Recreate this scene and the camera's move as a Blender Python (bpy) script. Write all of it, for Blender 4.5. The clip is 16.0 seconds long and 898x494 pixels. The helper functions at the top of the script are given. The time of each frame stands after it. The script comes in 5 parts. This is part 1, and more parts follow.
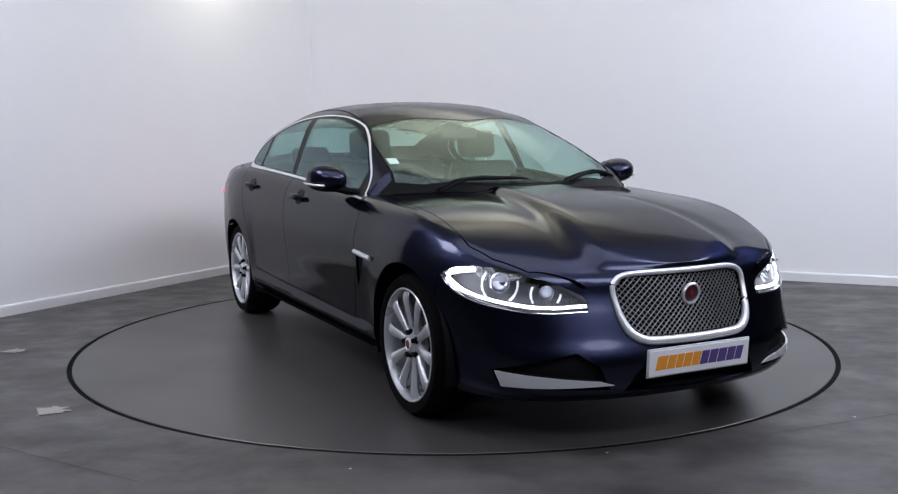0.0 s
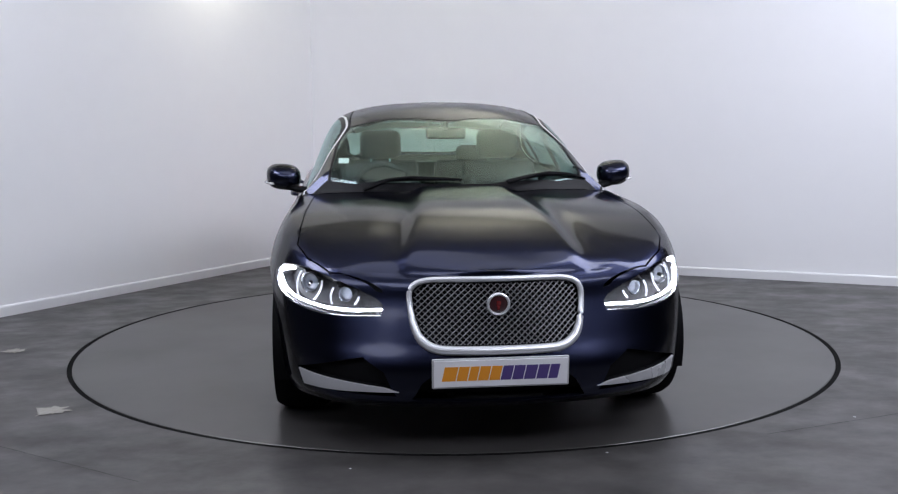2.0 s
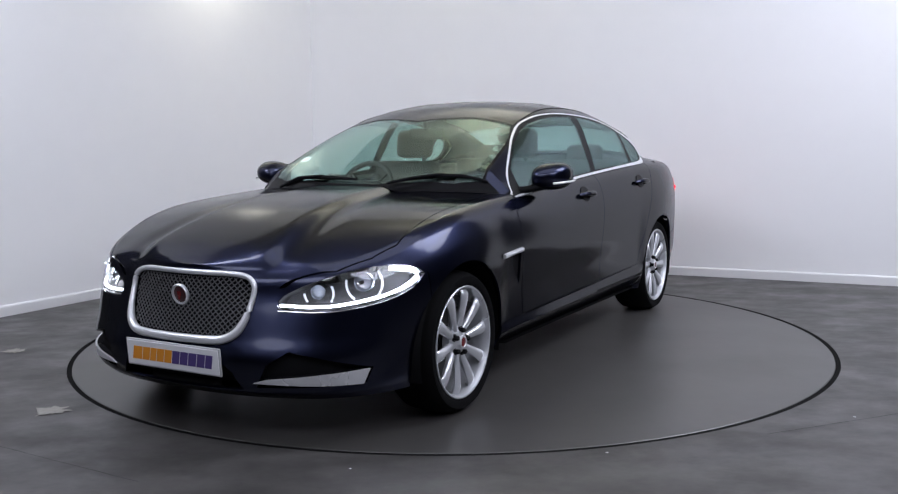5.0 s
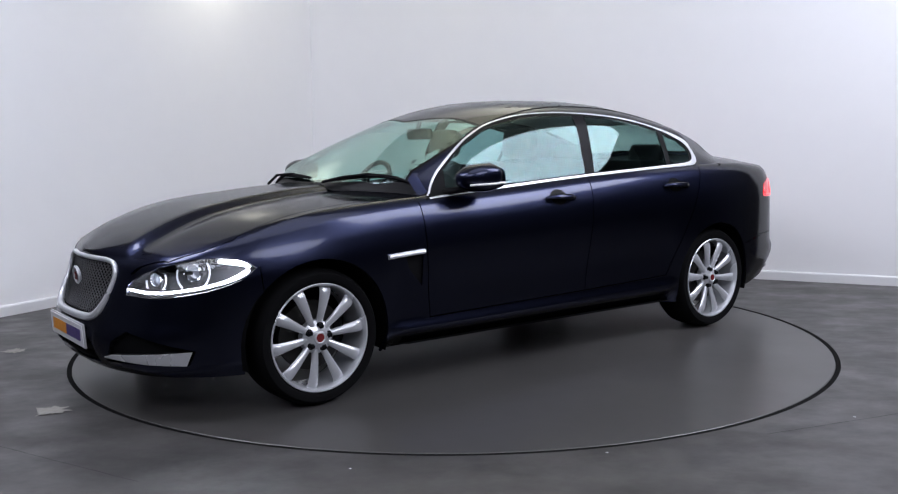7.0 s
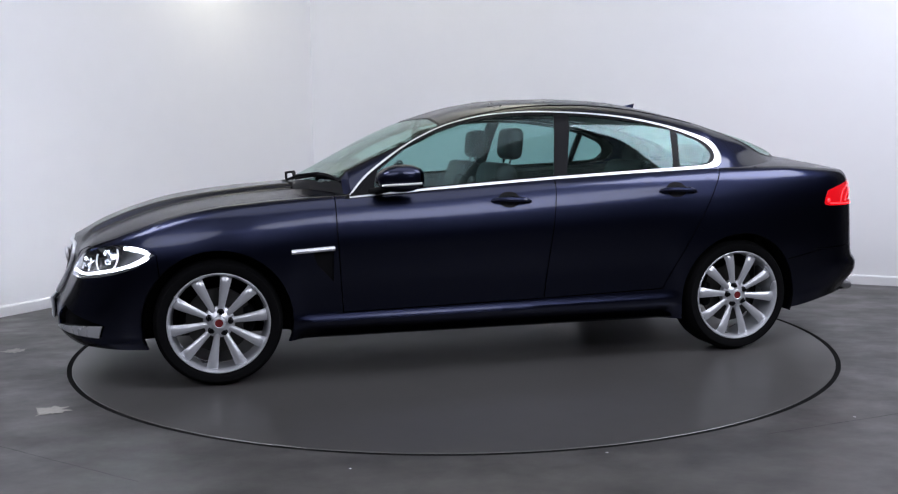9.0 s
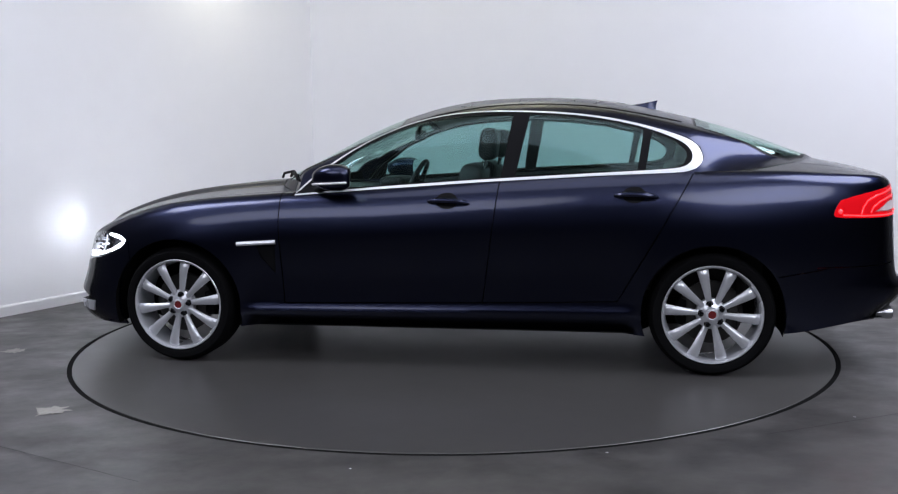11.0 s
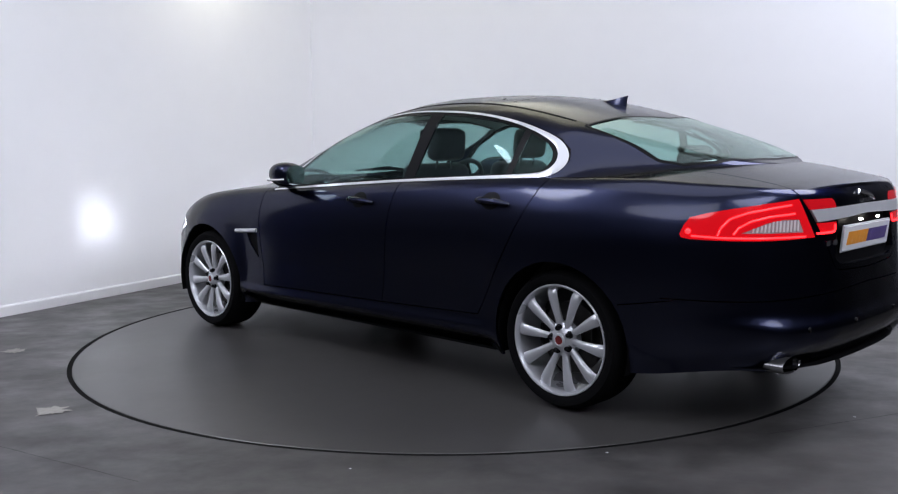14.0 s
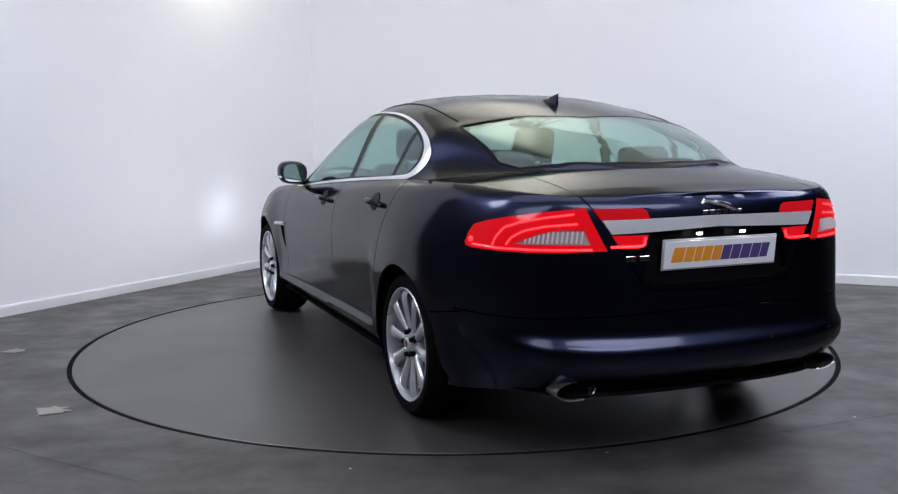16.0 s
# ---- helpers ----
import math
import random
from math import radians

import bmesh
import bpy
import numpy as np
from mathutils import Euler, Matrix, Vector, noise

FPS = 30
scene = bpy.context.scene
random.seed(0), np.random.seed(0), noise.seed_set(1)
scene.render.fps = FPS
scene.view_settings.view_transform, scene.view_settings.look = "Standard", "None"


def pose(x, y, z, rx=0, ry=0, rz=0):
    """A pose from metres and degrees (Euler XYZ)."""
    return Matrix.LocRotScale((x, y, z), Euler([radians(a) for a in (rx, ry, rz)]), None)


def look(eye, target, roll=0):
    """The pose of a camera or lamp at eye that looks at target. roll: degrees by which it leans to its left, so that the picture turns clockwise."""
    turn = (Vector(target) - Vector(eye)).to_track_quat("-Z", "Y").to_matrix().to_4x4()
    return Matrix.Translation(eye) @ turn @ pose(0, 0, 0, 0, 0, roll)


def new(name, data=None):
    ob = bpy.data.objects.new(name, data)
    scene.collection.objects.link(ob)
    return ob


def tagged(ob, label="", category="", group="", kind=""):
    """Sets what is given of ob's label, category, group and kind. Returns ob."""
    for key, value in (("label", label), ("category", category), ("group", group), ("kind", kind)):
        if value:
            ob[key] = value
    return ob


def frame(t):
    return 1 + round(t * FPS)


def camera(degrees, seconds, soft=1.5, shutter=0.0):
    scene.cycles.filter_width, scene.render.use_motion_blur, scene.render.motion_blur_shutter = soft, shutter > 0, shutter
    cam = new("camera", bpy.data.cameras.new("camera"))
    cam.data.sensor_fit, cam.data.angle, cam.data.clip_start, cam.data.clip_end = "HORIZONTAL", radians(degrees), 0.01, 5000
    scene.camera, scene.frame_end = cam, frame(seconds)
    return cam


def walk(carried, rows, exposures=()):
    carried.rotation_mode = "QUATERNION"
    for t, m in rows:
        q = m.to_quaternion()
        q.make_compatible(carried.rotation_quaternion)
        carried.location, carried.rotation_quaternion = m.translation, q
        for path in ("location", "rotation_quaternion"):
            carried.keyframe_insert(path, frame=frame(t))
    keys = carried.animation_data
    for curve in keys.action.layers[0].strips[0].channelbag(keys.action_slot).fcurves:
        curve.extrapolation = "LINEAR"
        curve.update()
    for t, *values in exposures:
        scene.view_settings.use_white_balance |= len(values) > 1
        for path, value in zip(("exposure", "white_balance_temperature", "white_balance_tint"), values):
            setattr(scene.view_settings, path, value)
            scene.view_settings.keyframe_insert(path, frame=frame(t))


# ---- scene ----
# ---- camera: it stands still on a stand before the turntable ----
EYE = (0.0, -5.807, 1.229)
YAW, PITCH, ROLL = radians(-0.196), radians(-6.542), -0.531
cam = camera(51.19, 16.0, soft=1.2)
AIM = (EYE[0] + math.sin(YAW) * math.cos(PITCH), EYE[1] + math.cos(YAW) * math.cos(PITCH), EYE[2] + math.sin(PITCH))
walk(cam, [(0.0, look(EYE, AIM, ROLL)), (16.0, look(EYE, AIM, ROLL))], exposures=[(0.0, 0.0), (16.0, 0.0)])

# ---- light: unseen area lamps, added overhead in place of the studio's own ----
CORNER = Vector((-1.458, 4.161, 0.0))            # where the two white walls meet
WALL_L = Vector((-0.464, -0.886, 0.0))           # along the wall that runs to the camera's side
WALL_R = Vector((0.9087, -0.4175, 0.0))          # along the other wall
ROOM_H = 4.3

world = bpy.data.worlds.new("studio_world")
scene.world = world
world.use_nodes = True
world.node_tree.nodes["Background"].inputs[0].default_value = (0.5, 0.53, 0.6, 1)
world.node_tree.nodes["Background"].inputs[1].default_value = 0.02


def area_lamp(name, place, target, size, watts, colour):
    lamp = bpy.data.lights.new(name, "AREA")
    lamp.shape, lamp.size, lamp.size_y, lamp.energy, lamp.color = "ELLIPSE", size[0], size[1], watts, colour
    ob = new(name, lamp)
    ob.matrix_world = look(place, target)
    return ob


COOL, WARM = (0.83, 0.86, 1.0), (1.0, 0.97, 0.80)
# added lamp, no fixture there: makes the bright patch near the corner
area_lamp("corner_patch_helper", (-1.85, 2.6, 3.0), (-2.45, 2.85, 2.6), (0.3, 0.3), 3.5, WARM)
# added lamp turned up at the ceiling, for the soft windscreen reflection
area_lamp("ceiling_bounce_helper", (0.3, 2.3, 3.1), (0.3, 2.35, 4.3), (0.5, 0.4), 66, WARM)
# unseen area lamps, placed to balance walls, car top and flanks
area_lamp("area_lamp_left", (-3.4, -1.2, 4.1), (-2.2, 1.0, 0.5), (2.2, 2.2), 145, COOL)
area_lamp("area_lamp_right", (3.6, -0.6, 4.1), (1.6, 1.2, 0.5), (3.6, 3.2), 262, COOL)
area_lamp("area_lamp_overhead", (0.2, -1.9, 4.15), (0.2, -1.5, 0.0), (4.4, 3.0), 45, COOL)
area_lamp("area_lamp_camera_left", (-2.6, -5.0, 4.1), (-0.3, 1.0, 0.8), (4.4, 3.0), 110, COOL)
area_lamp("area_lamp_camera_right", (2.6, -4.8, 4.1), (0.2, 1.4, 0.9), (4.4, 3.0), 188, COOL)


# ---- materials ----
def material(name, colour, rough=0.5, metal=0.0, coat=0.0, coat_rough=0.03, emit=None, strength=0.0, grain=0.0, grain_size=60.0, bump=0.0, spec=0.5, alpha=1.0):
    m = bpy.data.materials.new(name)
    m.use_nodes = True
    nodes, links = m.node_tree.nodes, m.node_tree.links
    b = nodes["Principled BSDF"]
    b.inputs["Base Color"].default_value = (*colour, 1)
    b.inputs["Roughness"].default_value, b.inputs["Metallic"].default_value = rough, metal
    b.inputs["Coat Weight"].default_value, b.inputs["Coat Roughness"].default_value = coat, coat_rough
    b.inputs["Specular IOR Level"].default_value = spec
    if emit:
        b.inputs["Emission Color"].default_value, b.inputs["Emission Strength"].default_value = (*emit, 1), strength
    if grain or bump:
        coord = nodes.new("ShaderNodeTexCoord")
        fine, broad = nodes.new("ShaderNodeTexNoise"), nodes.new("ShaderNodeTexNoise")
        fine.inputs["Scale"].default_value, fine.inputs["Detail"].default_value = grain_size, 6
        broad.inputs["Scale"].default_value, broad.inputs["Detail"].default_value = grain_size / 14, 4
        for n in (fine, broad):
            links.new(coord.outputs["Object"], n.inputs["Vector"])
        both = nodes.new("ShaderNodeMath")
        both.operation = "ADD"
        links.new(fine.outputs["Fac"], both.inputs[0])
        links.new(broad.outputs["Fac"], both.inputs[1])
        if grain:
            ramp = nodes.new("ShaderNodeMapRange")
            ramp.inputs["From Min"].default_value, ramp.inputs["From Max"].default_value = 0.5, 1.5
            ramp.inputs["To Min"].default_value, ramp.inputs["To Max"].default_value = 1 - grain, 1 + grain
            links.new(both.outputs[0], ramp.inputs["Value"])
            mul = nodes.new("ShaderNodeVectorMath")
            mul.operation = "SCALE"
            mul.inputs[0].default_value = colour
            links.new(ramp.outputs["Result"], mul.inputs["Scale"])
            links.new(mul.outputs[0], b.inputs["Base Color"])
            r2 = nodes.new("ShaderNodeMapRange")
            r2.inputs["To Min"].default_value, r2.inputs["To Max"].default_value = max(rough - 0.08, 0.0), min(rough + 0.08, 1.0)
            links.new(broad.outputs["Fac"], r2.inputs["Value"])
            r2.inputs["From Min"].default_value, r2.inputs["From Max"].default_value = 0.15, 0.85
            links.new(r2.outputs["Result"], b.inputs["Roughness"])
        if bump:
            bp = nodes.new("ShaderNodeBump")
            bp.inputs["Strength"].default_value, bp.inputs["Distance"].default_value = bump, 0.002
            links.new(fine.outputs["Fac"], bp.inputs["Height"])
            links.new(bp.outputs["Normal"], b.inputs["Normal"])
    return m


def paint_material():
    """Metallic paint: a dark flake layer under clear lacquer."""
    m = material("midnight_blue_paint", (0.023, 0.027, 0.056), 0.28, 1.0, 0.75, 0.10)
    m.node_tree.nodes["Principled BSDF"].inputs["Specular Tint"].default_value = (0.13, 0.13, 0.18, 1)
    m.node_tree.nodes["Principled BSDF"].inputs["Coat IOR"].default_value = 1.42
    nodes, links = m.node_tree.nodes, m.node_tree.links
    coord, flakes, bp = nodes.new("ShaderNodeTexCoord"), nodes.new("ShaderNodeTexVoronoi"), nodes.new("ShaderNodeBump")
    flakes.inputs["Scale"].default_value = 900
    bp.inputs["Strength"].default_value, bp.inputs["Distance"].default_value = 0.12, 0.001
    links.new(coord.outputs["Object"], flakes.inputs["Vector"])
    links.new(flakes.outputs["Distance"], bp.inputs["Height"])
    links.new(bp.outputs["Normal"], nodes["Principled BSDF"].inputs["Normal"])
    return m


def pane_material(name, tint):
    """Solid tinted glass."""
    m = bpy.data.materials.new(name)
    m.use_nodes = True
    nodes, links = m.node_tree.nodes, m.node_tree.links
    nodes.remove(nodes["Principled BSDF"])
    g = nodes.new("ShaderNodeBsdfGlass")
    g.inputs["Color"].default_value, g.inputs["Roughness"].default_value, g.inputs["IOR"].default_value = (*tint, 1), 0.0, 1.45
    links.new(g.outputs[0], nodes["Material Output"].inputs["Surface"])
    return m


def floor_material():
    """Grey floor paint worn through in broad dark and dusty patches, with fine scratches."""
    m = material("worn_grey_floor_paint", (0.064, 0.062, 0.063), 0.42, bump=0.12, grain_size=30)
    nodes, links = m.node_tree.nodes, m.node_tree.links
    b = nodes["Principled BSDF"]
    coord = nodes.new("ShaderNodeTexCoord")

    def layer(scale, detail, stretch, lo, hi, out_lo, out_hi, turn):
        mp, n, r = nodes.new("ShaderNodeMapping"), nodes.new("ShaderNodeTexNoise"), nodes.new("ShaderNodeMapRange")
        mp.inputs["Scale"].default_value, mp.inputs["Rotation"].default_value = (1.0, stretch, 1.0), (0, 0, turn)
        n.inputs["Scale"].default_value, n.inputs["Detail"].default_value = scale, detail
        n.inputs["Roughness"].default_value = 0.62
        r.inputs["From Min"].default_value, r.inputs["From Max"].default_value = lo, hi
        r.inputs["To Min"].default_value, r.inputs["To Max"].default_value = out_lo, out_hi
        links.new(coord.outputs["Object"], mp.inputs["Vector"])
        links.new(mp.outputs[0], n.inputs["Vector"])
        links.new(n.outputs["Fac"], r.inputs["Value"])
        return r.outputs["Result"]

    value = layer(1.7, 7, 1.6, 0.36, 0.58, 0.62, 1.12, 0.5)
    for other in (layer(7.0, 6, 1.3, 0.3, 0.7, 0.78, 1.2, 1.2), layer(16.0, 8, 6.0, 0.62, 0.74, 1.0, 1.3, -0.45)):
        mul = nodes.new("ShaderNodeMath")
        mul.operation = "MULTIPLY"
        links.new(value, mul.inputs[0])
        links.new(other, mul.inputs[1])
        value = mul.outputs[0]
    tint = nodes.new("ShaderNodeVectorMath")
    tint.operation = "SCALE"
    tint.inputs[0].default_value = (0.058, 0.0550, 0.053)
    links.new(value, tint.inputs["Scale"])
    links.new(tint.outputs[0], b.inputs["Base Color"])
    links.new(layer(2.6, 6, 1.4, 0.35, 0.65, 0.34, 0.56, 2.0), b.inputs["Roughness"])
    return m


PAINT = paint_material()
GLASS = pane_material("green_tinted_glass", (0.71, 0.845, 0.835))
SCREEN = pane_material("windscreen_glass", (0.80, 0.90, 0.87))
CLEAR = pane_material("clear_lamp_plastic", (0.97, 0.975, 0.985))
CHROME = material("polished_chrome", (0.82, 0.83, 0.85), 0.1, 1.0)
SATIN = material("satin_bright_metal", (0.80, 0.81, 0.84), 0.32, 0.55, grain=0.04, grain_size=30)
ALLOY = material("silver_wheel_paint", (0.66, 0.67, 0.70), 0.29, 0.5, 0.6, 0.08, grain=0.05, grain_size=40)
RUBBER = material("black_tyre_rubber", (0.0045, 0.0045, 0.005), 0.85, grain=0.2, grain_size=90, bump=0.2, spec=0.08)
BLACK = material("gloss_black_trim", (0.004, 0.004, 0.005), 0.4, spec=0.10)
DULL = material("dull_black_plastic", (0.004, 0.004, 0.005), 0.7, grain=0.15, grain_size=120, bump=0.2, spec=0.12)
MESH = material("dark_chrome_wire", (0.17, 0.17, 0.18), 0.38, 0.6)
EXHAUST = material("brushed_exhaust_steel", (0.42, 0.42, 0.43), 0.28, 0.9, grain=0.06, grain_size=40)
PIT = material("matt_black", (0.003, 0.003, 0.003), 0.9, spec=0.1)
STEEL = material("brake_steel", (0.07, 0.068, 0.065), 0.4, 0.9, grain=0.1, grain_size=60)
LEATHER = material("charcoal_leather", (0.008, 0.008, 0.009), 0.5, grain=0.2, grain_size=110, bump=0.4)
CREAM = material("pale_headlining_cloth", (0.45, 0.44, 0.42), 0.9, grain=0.05, grain_size=150)
WHITE_PLATE = material("white_plate_plastic", (0.86, 0.86, 0.89), 0.3, coat=0.4)
ORANGE = material("orange_print", (0.85, 0.33, 0.03), 0.4)
PURPLE = material("purple_print", (0.09, 0.06, 0.22), 0.4)
RED_ENAMEL = material("red_enamel", (0.17, 0.018, 0.02), 0.25, coat=0.8)
DAY_LAMP = material("white_running_light", (0.9, 0.9, 0.95), 0.3, emit=(0.86, 0.9, 1.0), strength=110.0)
TAIL_RED = material("red_lamp_lens", (0.42, 0.003, 0.006), 0.12, coat=0.6, emit=(1.0, 0.008, 0.018), strength=0.42)
# the upper boot lamp's lens gives off a dim red glow
TAIL_DIM = material("dim_lit_red_lamp_lens", (0.30, 0.004, 0.008), 0.12, coat=0.6, emit=(1.0, 0.01, 0.02), strength=0.30)
TAIL_GLOW = material("lit_red_lamp_strip", (0.7, 0.02, 0.02), 0.2, emit=(1.0, 0.015, 0.02), strength=5.0)
WALL_PAINT = material("white_wall_paint", (0.8, 0.8, 0.81), 0.75, grain=0.015, grain_size=6, bump=0.05)
SKIRTING = material("white_skirting_paint", (0.72, 0.72, 0.73), 0.45, grain=0.03, grain_size=20)
DARK_WALL = material("unseen_dark_wall", (0.05, 0.05, 0.055), 0.8, grain=0.1, grain_size=8)
CEILING = material("grey_ceiling_paint", (0.42, 0.42, 0.41), 0.9, grain=0.05, grain_size=8)
TABLE = material("grey_turntable_paint", (0.058, 0.0550, 0.053), 0.34, grain=0.10, grain_size=14)
FLOOR = floor_material()
STAIN = material("pale_scuffed_filler", (0.3, 0.29, 0.26), 0.7, grain=0.3, grain_size=40)


# ---- mesh helpers ----
def mesh_object(name, bm, mat, smooth=True, angle=35):
    me = bpy.data.meshes.new(name)
    bmesh.ops.recalc_face_normals(bm, faces=bm.faces) if smooth is None else None
    bm.to_mesh(me)
    bm.free()
    me.materials.append(mat)
    if smooth:
        me.shade_smooth()
        me.set_sharp_from_angle(angle=radians(angle))
    return new(name, me)


def part(name, bm, mat, parent, label="", smooth=True, angle=35, at=None):
    """Links a bmesh as one mesh object under a thing or under a part."""
    ob = mesh_object(name, bm, mat, smooth, angle)
    ob.parent = parent
    if at is not None:
        ob.matrix_basis = at
    return tagged(ob, label) if label else ob


def add_box(bm, c, s, m=None, bevel=0.0, seg=2):
    r = bmesh.ops.create_cube(bm, size=1.0, matrix=(m or Matrix()) @ Matrix.Translation(c) @ Matrix.Diagonal((*s, 1)))
    if bevel:
        edges = list({e for v in r["verts"] for e in v.link_edges})
        bmesh.ops.bevel(bm, geom=edges, offset=bevel, segments=seg, affect="EDGES", profile=0.5)
    return bm


def add_tube(bm, pts, radius, sides=8, closed=False, flat=1.0):
    """A round (or flattened) bar along points; radius may be one number or one per point."""
    pts = [Vector(p) for p in pts]
    n = len(pts)
    rings = []
    for i, p in enumerate(pts):
        a = pts[(i - 1) % n] if closed or i else pts[i]
        b = pts[(i + 1) % n] if closed or i < n - 1 else pts[i]
        d = (b - a).normalized()
        ref = Vector((0, 0, 1)) if abs(d.z) < 0.9 else Vector((0, 1, 0))
        u = d.cross(ref).normalized()
        w = u.cross(d)
        r = radius[i] if isinstance(radius, (list, tuple)) else radius
        rings.append([bm.verts.new(p + u * r * math.cos(k * math.tau / sides) + w * r * flat * math.sin(k * math.tau / sides)) for k in range(sides)])
    for i in range(n if closed else n - 1):
        a, b = rings[i], rings[(i + 1) % n]
        for k in range(sides):
            bm.faces.new((a[k], a[(k + 1) % sides], b[(k + 1) % sides], b[k]))
    if not closed:
        bm.faces.new(rings[0][::-1])
        bm.faces.new(rings[-1])
    return bm


def add_lathe(bm, profile, sides=48, axis="y", closed=True, m=None):
    """Turns (radius, along) points about the y axis."""
    rings = []
    for r, a in profile:
        rings.append([bm.verts.new((m or Matrix()) @ Vector((r * math.cos(k * math.tau / sides), a, r * math.sin(k * math.tau / sides)))) for k in range(sides)])
    n = len(rings)
    for i in range(n if closed else n - 1):
        a, b = rings[i], rings[(i + 1) % n]
        for k in range(sides):
            bm.faces.new((a[k], b[k], b[(k + 1) % sides], a[(k + 1) % sides]))
    return bm


def spline(xs, ys):
    """A smooth curve through knots, as a function of x."""
    order = np.argsort(xs)
    xs, ys = np.array(xs, float)[order], np.array(ys, float)[order]
    d = np.diff(ys) / np.diff(xs)
    h = np.diff(xs)
    m = np.zeros(len(xs))
    m[0], m[-1] = d[0], d[-1]
    for i in range(1, len(xs) - 1):
        if d[i - 1] * d[i] > 0:
            w1, w2 = 2 * h[i] + h[i - 1], h[i] + 2 * h[i - 1]
            m[i] = (w1 + w2) / (w1 / d[i - 1] + w2 / d[i])

    def f(x):
        x = np.clip(x, xs[0], xs[-1])
        i = np.clip(np.searchsorted(xs, x) - 1, 0, len(h) - 1)
        t = (x - xs[i]) / h[i]
        return ((1 + 2 * t) * (1 - t) ** 2 * ys[i] + t * (1 - t) ** 2 * h[i] * m[i] + t * t * (3 - 2 * t) * ys[i + 1] + t * t * (t - 1) * h[i] * m[i + 1])
    return f


def smooth_step(a, b, x):
    t = np.clip((x - a) / (b - a), 0, 1)
    return t * t * (3 - 2 * t)


# ---- the room ----
def wall(name, a, b, mat, label):
    """A wall 0.2 m thick whose inner face runs from a to b."""
    d = (b - a).normalized()
    out = Vector((-d.y, d.x, 0))
    mid = (a + b) / 2
    if (mid + out).length < (mid - out).length:
        out = -out
    bm = bmesh.new()
    low = [a, b, b + out * 0.2, a + out * 0.2]
    vs = [bm.verts.new(p + Vector((0, 0, z))) for z in (-0.1, ROOM_H + 0.1) for p in low]
    for q in ((0, 1, 2, 3), (4, 5, 6, 7), (0, 1, 5, 4), (1, 2, 6, 5), (2, 3, 7, 6), (3, 0, 4, 7)):
        bm.faces.new([vs[i] for i in q])
    bmesh.ops.recalc_face_normals(bm, faces=bm.faces)
    return tagged(mesh_object(name, bm, mat, smooth=False), label, "wall", kind="structure")


def skirting(a, b):
    """A low board with a rounded top edge along the foot of a wall."""
    d = (b - a).normalized()
    inn = Vector((d.y, -d.x, 0))
    if ((a + b) / 2 + inn).length > ((a + b) / 2 - inn).length:
        inn = -inn
    bm = bmesh.new()
    prof = [(0.0, 0.0), (0.018, 0.0), (0.018, 0.066), (0.015, 0.073), (0.009, 0.078), (0.0, 0.08)]
    ends = [[bm.verts.new(p + inn * u + Vector((0, 0, z))) for u, z in prof] for p in (a, b)]
    for i in range(len(prof)):
        j = (i + 1) % len(prof)
        bm.faces.new((ends[0][i], ends[0][j], ends[1][j], ends[1][i]))
    bmesh.ops.recalc_face_normals(bm, faces=bm.faces)
    return tagged(mesh_object("baseboard", bm, SKIRTING, smooth=False), "low white painted skirting board along the white wall", "baseboard", kind="structure")


SIDE = 12.5
P0, P1 = CORNER, CORNER + WALL_L * SIDE
P3 = CORNER + WALL_R * SIDE
P2 = P1 + WALL_R * SIDE
L_END, R_END = P0 + WALL_L * 4.35, P0 + WALL_R * 6.1                # the white walls end here, out of view; unseen dark walls are added beyond
wall("wall_left", P0, L_END, WALL_PAINT, "plain white painted studio wall beside the turntable")
wall("wall_right", P0, R_END, WALL_PAINT, "plain white painted studio wall behind the turntable")
# unseen walls, made dark so that the car's flanks reflect little
wall("wall_left_dark", L_END, P1, DARK_WALL, "unseen dark wall added beyond the white wall")
wall("wall_right_dark", R_END, P3, DARK_WALL, "unseen dark wall added beyond the white wall")
wall("wall_back", P1, P2, DARK_WALL, "unseen dark wall added behind the camera")
wall("wall_far", P3, P2, DARK_WALL, "unseen dark wall added to close the studio")
skirting(P0 + WALL_R * 0.02, L_END)
skirting(P0 + WALL_L * 0.02, R_END)

R_TABLE, GAP = 2.232, 0.027


def ceiling():
    bm = bmesh.new()
    vs = [bm.verts.new(p + Vector((0, 0, z))) for z in (ROOM_H, ROOM_H + 0.1) for p in (P0, P1, P2, P3)]
    for q in ((0, 1, 2, 3), (4, 5, 6, 7), (0, 1, 5, 4), (1, 2, 6, 5), (2, 3, 7, 6), (3, 0, 4, 7)):
        bm.faces.new([vs[i] for i in q])
    bmesh.ops.recalc_face_normals(bm, faces=bm.faces)
    tagged(mesh_object("ceiling", bm, CEILING, smooth=False), "plain grey painted studio ceiling", "ceiling", kind="structure")


